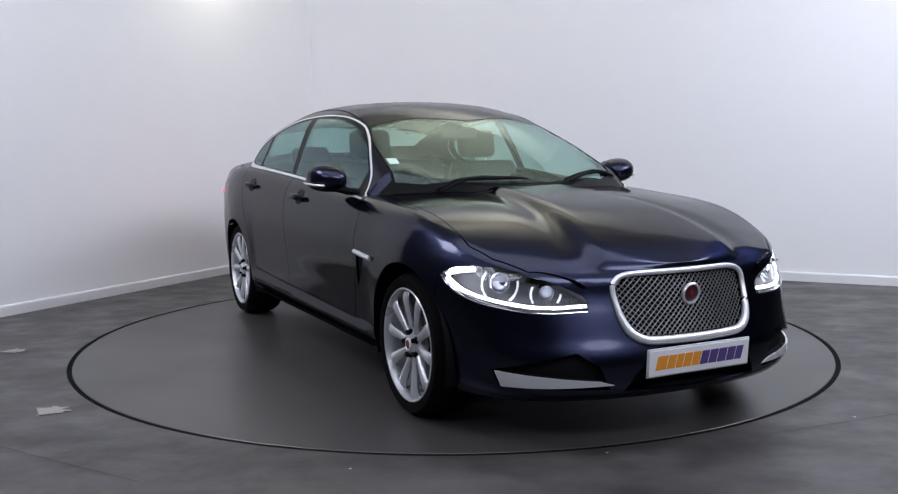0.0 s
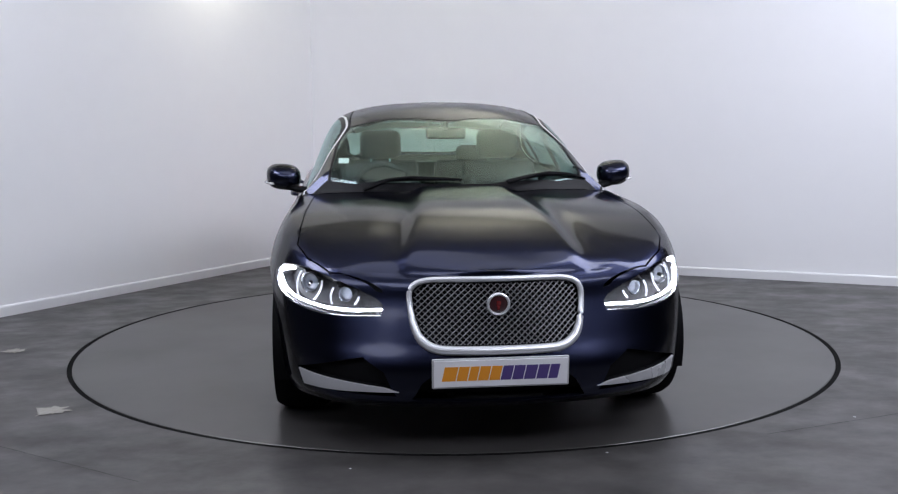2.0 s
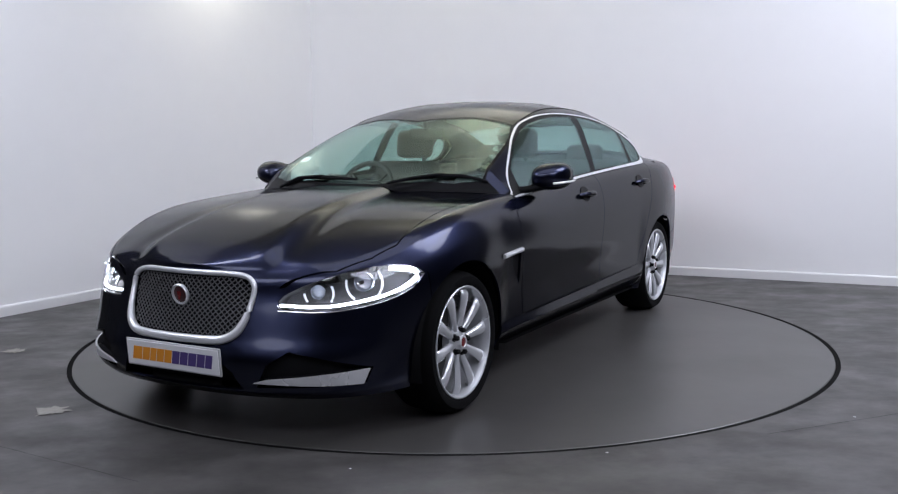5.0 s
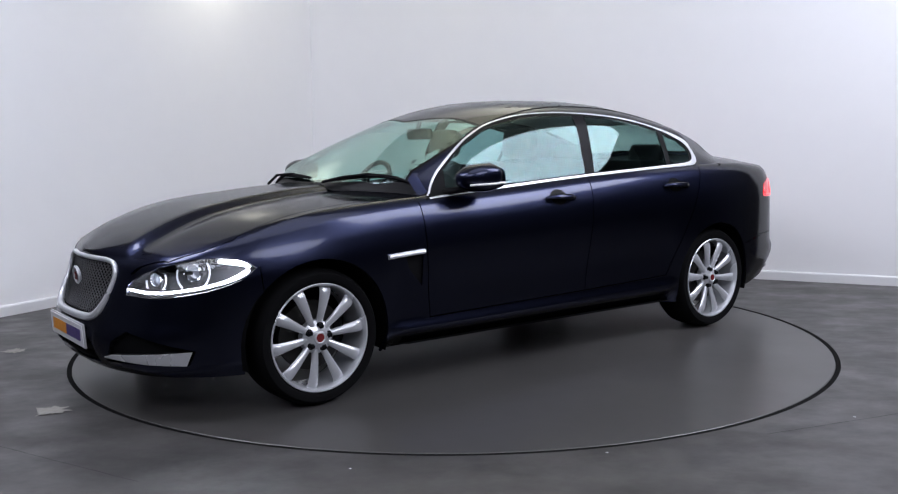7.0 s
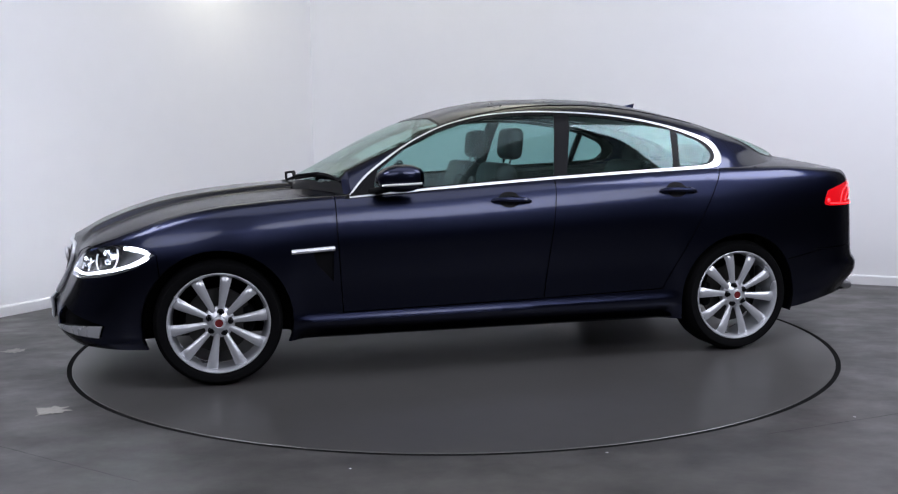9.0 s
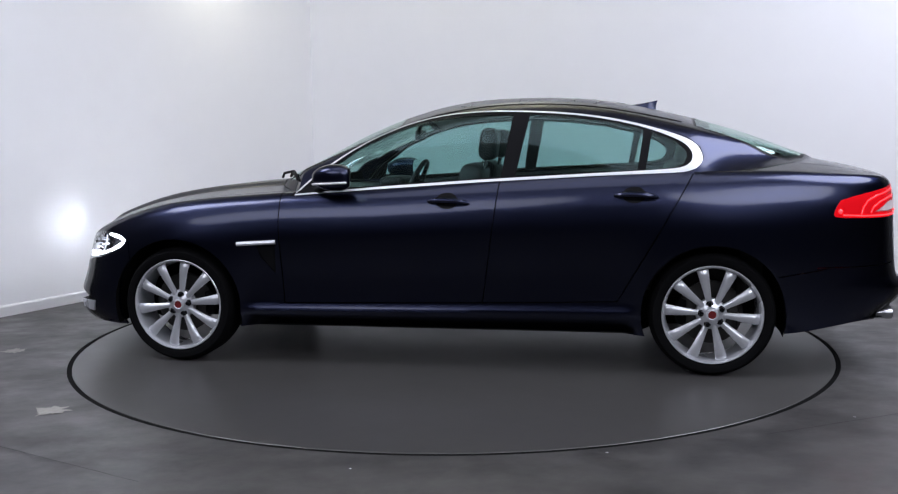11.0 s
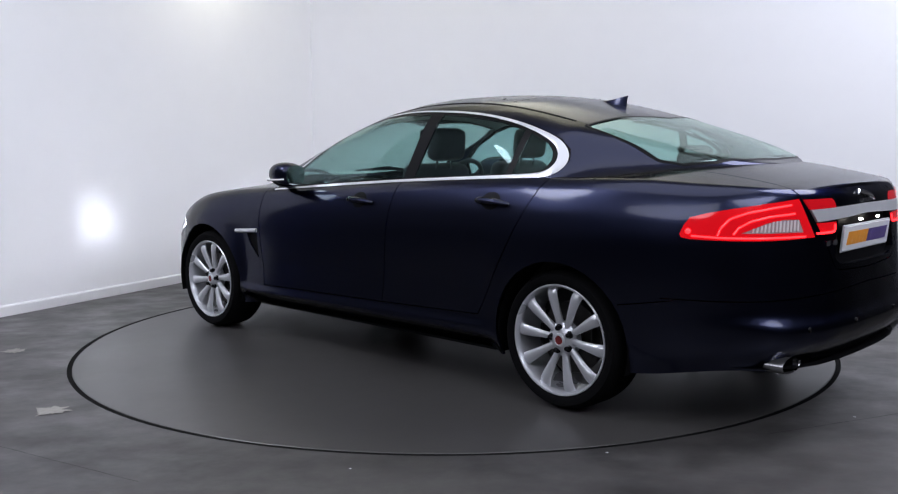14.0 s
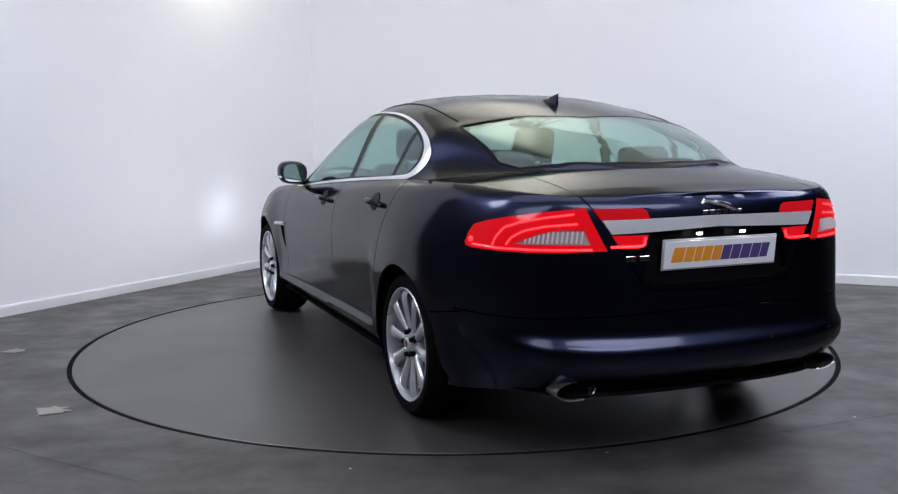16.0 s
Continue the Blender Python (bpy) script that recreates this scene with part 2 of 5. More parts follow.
def floor_and_pit():
    """The floor with a round pit in which the turntable lies flush."""
    n = 128
    bm = bmesh.new()
    r = R_TABLE + GAP
    inner = [bm.verts.new((r * math.cos(k * math.tau / n), r * math.sin(k * math.tau / n), 0)) for k in range(n)]
    deep = [bm.verts.new((v.co.x, v.co.y, -0.08)) for v in inner]
    outer = [bm.verts.new((2.9 * math.cos(k * math.tau / n), 2.9 * math.sin(k * math.tau / n), 0)) for k in range(n)]
    far = []
    centre = Vector((0.0, 0.0, 0.0))
    quad = [P0, P1, P2, P3]
    for k in range(n):
        d = Vector((math.cos(k * math.tau / n), math.sin(k * math.tau / n), 0))
        best = 99.0
        for i in range(4):
            a, e = quad[i], quad[(i + 1) % 4] - quad[i]
            den = d.x * e.y - d.y * e.x
            if abs(den) > 1e-6:
                t = (a.x * e.y - a.y * e.x) / den
                u = (a.x * d.y - a.y * d.x) / den
                if t > 0 and -1e-6 <= u <= 1 + 1e-6:
                    best = min(best, t)
        far.append(bm.verts.new(d * (best + 0.19)))
    for k in range(n):
        j = (k + 1) % n
        bm.faces.new((inner[k], outer[k], outer[j], inner[j]))
        bm.faces.new((outer[k], far[k], far[j], outer[j]))
        bm.faces.new((deep[k], inner[k], inner[j], deep[j]))
    bm.faces.new(deep)
    tagged(mesh_object("floor", bm, FLOOR, smooth=False), "worn grey painted studio floor with scuffs", "floor", kind="structure")


def turntable():
    thing = new("turntable")
    bm = bmesh.new()
    add_lathe(bm, [(0.0005, 0.0), (R_TABLE - 0.004, 0.0), (R_TABLE, -0.003), (R_TABLE, -0.08), (0.0005, -0.08)], 160, closed=False, m=pose(0, 0, 0, 90))
    bmesh.ops.recalc_face_normals(bm, faces=bm.faces)
    part("deck", bm, TABLE, thing, smooth=True, angle=30)
    # a black strip fills the gap, so the joint is dark all round
    bm = bmesh.new()
    add_lathe(bm, [(R_TABLE + 0.001, -0.0015), (R_TABLE + GAP - .001, -0.0015), (R_TABLE + GAP - .001, -0.05), (R_TABLE + 0.001, -0.05)], 160, m=pose(0, 0, 0, 90))
    bmesh.ops.recalc_face_normals(bm, faces=bm.faces)
    part("rim_strip", bm, PIT, thing, "black strip filling the joint round the table")
    return tagged(thing, "round grey painted vehicle turntable flush with the floor", "turntable")


ceiling()
floor_and_pit()
table = turntable()


# ---- the car: form curves, in metres from the turntable's centre, x to the nose, y to its left ----
CAR_Y = -0.053                                    # the car stands a little off the table's centre
AXLE_F, AXLE_R, HUB_Z, HUB_Y = 1.428, -1.481, 0.322, 0.906
plan_x = [2.300, 2.287, 2.240, 2.140, 1.962, 1.720, 1.430, 1.000, 0.500, 0.000, -0.500, -1.000, -1.480, -1.800, -2.080, -2.286, -2.428, -2.514, -2.545, -2.550]
plan_y = [0.000, 0.239, 0.458, 0.660, 0.808, 0.895, 0.930, 0.922, 0.922, 0.924, 0.928, 0.934, 0.938, 0.918, 0.870, 0.798, 0.688, 0.484, 0.240, 0.000]
chord = np.concatenate([[0], np.cumsum(np.hypot(np.diff(plan_x), np.diff(plan_y)))])
foot_z = spline([2.31, 1.9, 1.4, 0.9, -1.0, -1.85, -2.3, -2.45, -2.56], [0.195, 0.19, 0.2, 0.2, 0.2, 0.225, 0.280, 0.270, 0.262])
edge_z = spline([2.31, 2.23, 2.10, 1.90, 1.65, 1.43, 1.0, 0.77, 0.33, -0.4, -1.4, -1.8, -2.1, -2.3, -2.45, -2.56],
                [0.700, 0.703, 0.722, 0.780, 0.852, 0.894, 0.932, 0.946, 0.965, 1.01, 1.050, 1.052, 1.038, 1.028, 1.018, 1.008])
inset_front = spline([0, .06, .15, .3, .5, .68, .82, .93, 1], [.055, .022, .004, 0, .022, .04, .058, .072, .1])
inset_side = spline([0, .06, .13, .152, .178, .35, .55, .68, .8, .9, .96, 1], [.12, .06, .005, .001, .015, .018, .008, .004, .014, .038, .063, .100])
inset_plain = spline([0, .1, .25, .4, .55, .68, .8, .9, .96, 1], [.05, .022, .009, .005, .003, .004, .014, .038, .063, .100])
inset_rear = spline([0, .05, .10, .15, .20, .245, .275, .315, .46, .7, .88, .96, 1], [.11, .09, .052, .020, .004, .003, .013, .034, .046, .057, .07, .082, .105])
bonnet_z = spline([2.3, 2.2, 2.14, 2.06, 1.98, 1.82, 1.66, 1.34, 1.08, .9, .4], [.69, .719, .753, .796, .830, .884, .922, .966, .988, .996, .998])
boot_z = spline([-1.4, -1.9, -2.06, -2.2, -2.34, -2.44, -2.56], [1.15, 1.128, 1.113, 1.087, 1.054, 1.025, 1.006])
roof_z = spline([1.03, .97, .82, .67, .46, .21, -.04, -.22, -.39, -.58, -.77, -.95, -1.08, -1.24, -1.41, -1.57, -1.73, -1.9, -2.04, -2.14],
                [.965, 1.002, 1.087, 1.169, 1.276, 1.372, 1.437, 1.461, 1.470, 1.471, 1.464, 1.446, 1.424, 1.390, 1.349, 1.304, 1.254, 1.190, 1.135, 1.095])
crown = spline([1.0, .5, -.1, -.5, -1.1, -1.6, -2.1], [.05, .08, .055, .036, .045, .06, .05])


def hermite_plan(n):
    """Points and outward normals evenly along the left half of the body's outline, nose to tail."""
    xs = np.array([plan_x[1]] + plan_x + [plan_x[-2]])
    ys = np.array([-plan_y[1]] + plan_y + [-plan_y[-2]])
    c = np.concatenate([[-chord[1]], chord, [2 * chord[-1] - chord[-2]]])
    s = np.linspace(0, chord[-1], n)
    i = np.clip(np.searchsorted(chord, s) - 1, 0, len(chord) - 2)
    t = (s - chord[i]) / (chord[i + 1] - chord[i])
    h = chord[i + 1] - chord[i]
    out = []
    for v in (xs, ys):
        m = (v[2:] - v[:-2]) / (c[2:] - c[:-2])
        p = v[1:-1]
        out.append((1 + 2 * t) * (1 - t) ** 2 * p[i] + t * (1 - t) ** 2 * h * m[i] + t * t * (3 - 2 * t) * p[i + 1] + t * t * (t - 1) * h * m[i + 1])
    x, y = out
    tx, ty = np.gradient(x), np.gradient(y)
    ln = np.hypot(tx, ty)
    nx, ny = ty / ln, -tx / ln
    nx[0], ny[0], nx[-1], ny[-1] = 1, 0, -1, 0
    return x, y, nx, ny


NS, NV = 240, 44
NOSE_BACK = .040
PX, PY, NX, NY = hermite_plan(NS)
PY[0] = PY[-1] = 0.0
front_w, rear_w = smooth_step(.15, .95, NX), smooth_step(.15, .95, -NX)


def belt_point(i, v):
    between = smooth_step(1.10, .98, PX[i]) * smooth_step(-1.14, -1.02, PX[i])
    flank = inset_side(v) * between + inset_plain(v) * (1 - between)
    d = inset_front(v) * front_w[i] + inset_rear(v) * rear_w[i] + flank * (1 - front_w[i] - rear_w[i])
    # the nose falls back towards the lamps; the wings swell over the wheels
    d += NOSE_BACK * front_w[i] * smooth_step(.02, .44, PY[i]) * smooth_step(.82, .44, PY[i]) * smooth_step(.25, .85, v)
    for axle in (AXLE_F, AXLE_R):
        d -= .013 * math.exp(-((PX[i] - axle) / .36) ** 2) * smooth_step(.22, .5, v) * smooth_step(.92, .62, v)
    lo, hi = foot_z(PX[i]), edge_z(PX[i])
    return PX[i] - NX[i] * d, max(PY[i] - NY[i] * d, 0.0), lo + (hi - lo) * v


EDGE = np.array([belt_point(i, 1.0) for i in range(NS)])
edge_y = lambda x: np.interp(-x, -EDGE[:, 0], EDGE[:, 1])
edge_top = lambda x: np.interp(-x, -EDGE[:, 0], EDGE[:, 2])


RIDGE = spline([.6, 1.0, 1.4, 1.8, 2.15, 2.3], [.23, .235, .265, .315, .365, .37])


def cap_z(x, y):
    """Height of the bonnet and of the boot's deck."""
    ye = max(edge_y(x), 1e-4)
    t = min(abs(y) / ye, 1.0)
    ze = edge_top(x)
    if x > 0:
        zc = bonnet_z(x)
        ridge = float(RIDGE(x))                                      # the raised centre, wider to the grille
        fall = smooth_step(ridge + 0.045, ridge - 0.045, abs(y))
        z = ze + (zc - 0.024 - ze) * (1 - t ** 2.6)
        z += 0.024 * fall * (1 - t ** 6)
        valley = math.exp(-((abs(y) - ridge - 0.075) / 0.06) ** 2)
        return z - 0.008 * valley * smooth_step(2.2, 1.9, x)
    zc = boot_z(x)
    return ze + (zc - ze) * (1 - t ** 2.4)


def footprint(x):
    """Half the width of the cabin's foot at x."""
    if x > 0.735:
        return min(float(edge_y(0.735)) * math.sqrt(max((1.028 - x) / 0.293, 0.0)), float(edge_y(x)))
    if x < -1.38:
        return float(spline([-1.38, -1.55, -1.7, -1.82, -1.95, -2.04, -2.1, -2.14], [edge_y(-1.38), .762, .695, .625, .51, .38, .22, .02])(x))
    return float(edge_y(x))


def cabin_section(x, n):
    """One half section of the cabin from its foot up to the centre of the roof, evenly spaced."""
    w = footprint(x)
    foot = edge_top(x) if -1.38 <= x <= 0.735 else min(cap_z(x, w), float(roof_z(x))) - 0.006 - .012 * float(smooth_step(-1.36, -1.62, x))
    h = max(float(roof_z(x)) - foot, 0.0)
    phi = np.linspace(0, 1, 600) ** 3 * math.pi / 2
    square = .45 * float(smooth_step(-.35, .2, x))                   # the screen pillars are squarer than the roof
    zeta = np.sin(phi) ** (0.27 - .05 * square)
    y = w * (1 - (0.232 + .03 * square) * zeta) * np.cos(phi) ** (0.44 - .10 * square)
    flare = .07 * float(smooth_step(-1.36, -1.62, x))                # the rear pillar runs out into the shoulder
    y = y + flare * np.clip(1 - zeta / .5, 0, 1) ** 2 * min(1, w / .3)
    y[-1] = 0
    z = foot + h * zeta - min(float(crown(x)), h * 0.5) * (y / 0.62) ** 2 * zeta ** 6
    ln = np.concatenate([[0], np.cumsum(np.hypot(np.diff(y), np.diff(z)))])
    q = np.linspace(0, ln[-1], n)
    return np.interp(q, ln, y), np.interp(q, ln, z)


def grid_faces(bm, rows):
    vs = [[bm.verts.new(p) for p in row] for row in rows]
    for a, b in zip(vs, vs[1:]):
        for k in range(len(a) - 1):
            bm.faces.new((a[k], a[k + 1], b[k + 1], b[k]))


def left_shell():
    """The left half of the outer skin."""
    bm = bmesh.new()
    reg = bm.faces.layers.int.new("reg")
    bm.faces.layers.int.new("mark")
    vv = np.linspace(0, 1, NV)
    grid_faces(bm, [[belt_point(i, v) for v in vv] for i in range(NS)])
    for lot in ([i for i in range(NS) if EDGE[i][0] > 0.62], [i for i in range(NS) if EDGE[i][0] < -1.36]):
        rows = []
        for i in lot:
            x, ye, ze = EDGE[i]
            row = [(x, ye, ze)]
            for t in np.linspace(1, 0, 40)[1:]:
                row.append((x, ye * t, cap_z(x, ye * t)))
            rows.append(row)
        grid_faces(bm, rows)
    hole = [f for f in bm.faces if -2.0 < f.calc_center_median().x < 0.9 and f.calc_center_median().z > 0.9
            and f.calc_center_median().y < footprint(f.calc_center_median().x) - 0.05]
    bmesh.ops.delete(bm, geom=hole, context="FACES")
    for f in bm.faces:
        f[reg] = BODY
    xs = np.concatenate([np.linspace(1.027, 0.735, 26), np.linspace(0.715, -1.5, 76), np.linspace(-1.53, -2.138, 26)])
    grid_faces(bm, [list(zip([x] * 40, *cabin_section(x, 40))) for x in xs])
    for f in bm.faces:
        f[reg] = f[reg] or CABIN
    bmesh.ops.remove_doubles(bm, verts=bm.verts, dist=2e-4)
    bmesh.ops.recalc_face_normals(bm, faces=bm.faces)
    bm.faces.ensure_lookup_table()
    return bm


SIDE_VIEW = (Vector((1, 0, 0)), Vector((0, 0, 1)))
FRONT_VIEW = (Vector((0, 1, 0)), Vector((0, 0, 1)))
TOP_VIEW = (Vector((1, 0, 0)), Vector((0, 1, 0)))
LAMP_VIEW = (Vector((-0.671, 0.741, 0)), Vector((0, 0, 1)))          # square on to a headlamp
TAIL_VIEW = (Vector((-0.72, -0.69, 0)), Vector((0, 0, 1)))           # square on to a tail lamp


def knife(bm, reg, polygon, view, test, want=None):
    """Cuts a convex outline, seen along a view, into the skin; returns the faces inside it."""
    u, w = view
    pts = [Vector(p) for p in polygon]
    area = sum(a.x * b.y - b.x * a.y for a, b in zip(pts, pts[1:] + pts[:1]))
    if area < 0:
        pts.reverse()
    lo_u, hi_u, lo_w, hi_w = min(p.x for p in pts), max(p.x for p in pts), min(p.y for p in pts), max(p.y for p in pts)
    mark = bm.faces.layers.int["mark"]
    lot = []
    for f in bm.faces:
        f[mark] = 0
        if want is not None and f[reg] not in want:
            continue
        us, ws = [v.co.dot(u) for v in f.verts], [v.co.dot(w) for v in f.verts]
        if max(us) > lo_u and min(us) < hi_u and max(ws) > lo_w and min(ws) < hi_w and test(f.calc_center_median(), f.normal):
            f[mark] = 1
            lot.append(f)
    for a, b in zip(pts, pts[1:] + pts[:1]):
        d = (b - a).normalized()
        no = u * d.y - w * d.x
        co = u * a.x + w * a.y
        verts, edges = {v for f in lot for v in f.verts}, {e for f in lot for e in f.edges}
        bmesh.ops.bisect_plane(bm, geom=list(verts) + list(edges) + lot, dist=1e-6, plane_co=co, plane_no=no)
        keep = []
        for f in bm.faces:
            if f[mark]:
                if (f.calc_center_median() - co).dot(no) > 0:
                    f[mark] = 0
                else:
                    keep.append(f)
        lot = keep
    return lot


def grown(polygon, by):
    """The outline moved outward by a distance (inward if negative)."""
    pts = [Vector(p) for p in polygon]
    if sum(a.x * b.y - b.x * a.y for a, b in zip(pts, pts[1:] + pts[:1])) < 0:
        pts.reverse()
    out = []
    n = len(pts)
    for i in range(n):
        d0, d1 = (pts[i] - pts[i - 1]).normalized(), (pts[(i + 1) % n] - pts[i]).normalized()
        n0, n1 = Vector((d0.y, -d0.x)), Vector((d1.y, -d1.x))
        m = n0 + n1
        out.append(pts[i] + m * (by / max(m.dot(n0), 0.3)))
    return [tuple(p) for p in out]


def ring(cx, cz, r, n=32):
    return [(cx + r * math.cos(k * math.tau / n), cz + r * math.sin(k * math.tau / n)) for k in range(n)]


BODY, BONNET, DOOR_F, DOOR_R, BOOT, BUMPER_F, BUMPER_R, FENDER, SILL, GLASS_F, GLASS_R, GLASS_Q, SCREEN_R, REAR_GLASS, CHROME_DLO, PILLAR, SEAL, HEADLAMP, GRILLE, TAILLAMP, TAIL_BOOT, INTAKE, SIDE_INTAKE, RECESS, ROOF, TAIL_LOW, BRIGHT_BAR, BLADE, REVERSE, VENT, CABIN, SEAL_BACK = range(1, 33)

# outlines
DLO_F = [(.775, .928), (-.41, 1.006), (-.41, 1.388), (-.24, 1.386), (-.06, 1.372), (.10, 1.338), (.23, 1.296), (.42, 1.207), (.61, 1.078), (.70, 1.0)]
DLO_R = [(-.41, 1.006), (-1.30, 1.050), (-1.365, 1.056), (-1.415, 1.085), (-1.437, 1.13), (-1.42, 1.18), (-1.36, 1.228), (-1.17, 1.291), (-.96, 1.34), (-.72, 1.373), (-.41, 1.388)]
DLO_FI = [(.70, .951), (-.41, 1.025), (-.41, 1.374), (-.24, 1.372), (-.06, 1.358), (.10, 1.324), (.23, 1.282), (.42, 1.192), (.60, 1.066)]
DLO_RI = [(-.41, 1.025), (-1.29, 1.068), (-1.345, 1.085), (-1.372, 1.13), (-1.358, 1.17), (-1.31, 1.212), (-1.16, 1.276), (-.96, 1.326), (-.72, 1.359), (-.41, 1.374)]
WIN_F = [(.62, .962), (-.385, 1.029), (-.440, 1.362), (-.24, 1.36), (-.06, 1.346), (.10, 1.316), (.23, 1.275), (.42, 1.187), (.58, 1.07)]
WIN_R = [(-.462, 1.034), (-1.098, 1.06), (-1.132, 1.272), (-.96, 1.314), (-.72, 1.347), (-.530, 1.360)]
WIN_Q = [(-1.140, 1.064), (-1.27, 1.072), (-1.325, 1.09), (-1.352, 1.13), (-1.34, 1.168), (-1.295, 1.208), (-1.174, 1.257)]
SCREEN_O = [(.992, -.1), (.985, .15), (.945, .36), (.88, .545), (.792, .684), (.45, .648), (.115, .588), (.17, .42), (.205, .2), (.217, -.1)]
REAR_O = [(-1.428, -.1), (-1.415, .2), (-1.385, .42), (-1.345, .588), (-1.45, .612), (-1.80, .60), (-1.90, .553), (-1.99, .42), (-2.055, .25), (-2.08, -.1)]
BONNET_O = [(.6, -.1), (.6, .735), (.9, .748), (1.08, .768), (1.35, .803), (1.557, .826), (1.73, .812), (1.915, .742), (2.085, .61), (2.16, .46), (2.19, .36), (2.215, .29), (2.26, .2), (2.26, -.1)]
GRILLE_O = [(-.1, .690), (.20, .690), (.285, .684), (.325, .668), (.341, .64), (.340, .60), (.333, .54), (.318, .49), (.295, .455), (.255, .432), (.20, .424), (-.1, .42)]
LAMP_O = [(-.503, .676), (-.535, .698), (-.585, .714), (-.66, .722), (-.74, .720), (-.83, .706), (-.93, .680), (-1.02, .646), (-1.095, .608), (-1.118, .585), (-1.120, .553), (-1.08, .548), (-.95, .549), (-.82, .562), (-.72, .578), (-.62, .604), (-.54, .64)]
TAIL_O = [(.893, .838), (.91, .876), (.935, .908), (1.0, .926), (1.09, .943), (1.22, .962), (1.372, .978), (1.45, .82), (1.30, .816), (1.09, .816), (.93, .820), (.90, .826)]
BOOT_O = [(-.1, 1.3), (.62, 1.3), (.60, 1.10), (.555, 1.03), (.53, .98), (.46, .818), (.42, .735), (.36, .69), (.28, .668), (-.1, .655)]
DOORF_O = [(.825, 1.1), (.825, .78), (.80, .345), (-.295, .365), (-.395, 1.1)]
DOORR_O = [(-.395, 1.1), (-.295, .365), (-1.00, .385), (-1.02, .42), (-1.435, 1.1)]


def cut_skin():
    bm = left_shell()
    reg = bm.faces.layers.int["reg"]

    def give(faces, k):
        for f in faces:
            f[reg] = k

    def panel(poly, view, k, test, want, gap=0.0028):
        outer = knife(bm, reg, grown(poly, gap), view, test, want)
        give(outer, 99)
        inner = knife(bm, reg, grown(poly, -gap), view, test, (99,))
        give(inner, k)
        bmesh.ops.delete(bm, geom=[f for f in bm.faces if f[reg] == 99], context="FACES")

    side = lambda c, n: c.y > 0.3
    for cx, r in ((AXLE_F, 0.372), (AXLE_R, 0.362)):
        bmesh.ops.delete(bm, geom=knife(bm, reg, ring(cx, HUB_Z, r, 40), SIDE_VIEW, lambda c, n: c.y > .5 and c.z < .8), context="FACES")
    # side windows: bright surround, black pillars, panes
    up = lambda c, n: c.y > .3 and c.z > .9
    flank = lambda c, n: c.y > .45 and c.z > .9 and n.y > .55
    for o, i in ((DLO_F, DLO_FI), (DLO_R, DLO_RI)):
        give(knife(bm, reg, o, SIDE_VIEW, up, (CABIN,)), CHROME_DLO)
        give(knife(bm, reg, o, SIDE_VIEW, flank, (BODY,)), CHROME_DLO)
        give(knife(bm, reg, i, SIDE_VIEW, up, (CHROME_DLO,)), PILLAR)
    for o, k in ((WIN_F, GLASS_F), (WIN_R, GLASS_R), (WIN_Q, GLASS_Q)):
        give(knife(bm, reg, o, SIDE_VIEW, up, (PILLAR,)), k)
    # screens with a black rubber seal round them
    top = lambda c, n: c.z > .93 and n.z > .15
    cabin = lambda c, n: c.z > .93 and n.z > .05
    for o, k in ((SCREEN_O, SCREEN_R), (REAR_O, REAR_GLASS)):
        seal = SEAL if k == SCREEN_R else SEAL_BACK
        give(knife(bm, reg, o, TOP_VIEW, cabin, (CABIN,)), seal)
        give(knife(bm, reg, grown(o, -.014), TOP_VIEW, cabin, (seal,)), k)
    # lamps and grille first, then the panels between them
    give(knife(bm, reg, LAMP_O, LAMP_VIEW, lambda c, n: c.x > 1.5 and c.y > .3, (BODY,)), HEADLAMP)
    give(knife(bm, reg, GRILLE_O, FRONT_VIEW, lambda c, n: c.x > 2.0, (BODY,)), GRILLE)
    give(knife(bm, reg, [(-.1, .222), (.34, .230), (.30, .30), (.262, .33), (-.1, .33)], FRONT_VIEW, lambda c, n: c.x > 2.0, (BODY,)), INTAKE)
    give(knife(bm, reg, [(-.56, .318), (-.59, .255), (-1.03, .245), (-.99, .34), (-.90, .395), (-.80, .375)], (Vector((-0.6, 0.8, 0)), Vector((0, 0, 1))), lambda c, n: c.x > 1.7 and c.y > .2, (BODY,)), SIDE_INTAKE)
    give(knife(bm, reg, [(-.574, .315), (-.602, .253), (-.786, .258), (-1.046, .264), (-.99, .281), (-.786, .301)], (Vector((-0.6, 0.8, 0)), Vector((0, 0, 1))), lambda c, n: c.x > 1.7 and c.y > .2, (BODY, SIDE_INTAKE)), BLADE)
    panel(BONNET_O, TOP_VIEW, BONNET, lambda c, n: n.z > .2 and c.x > .55 and c.z > .64, (BODY,))
    give(knife(bm, reg, TAIL_O, TAIL_VIEW, lambda c, n: c.x < -1.8 and c.y > .2, (BODY,)), TAILLAMP)
    give(knife(bm, reg, [(1.12, .846), (1.395, .843), (1.372, .896), (1.30, .898), (1.22, .885)], TAIL_VIEW, lambda c, n: c.x < -1.8 and c.y > .2, (TAILLAMP,)), REVERSE)
    panel(BOOT_O, FRONT_VIEW, BOOT, lambda c, n: c.x < -1.90 and c.z > .6, (BODY,))
    rear = lambda c, n: c.x < -2.2
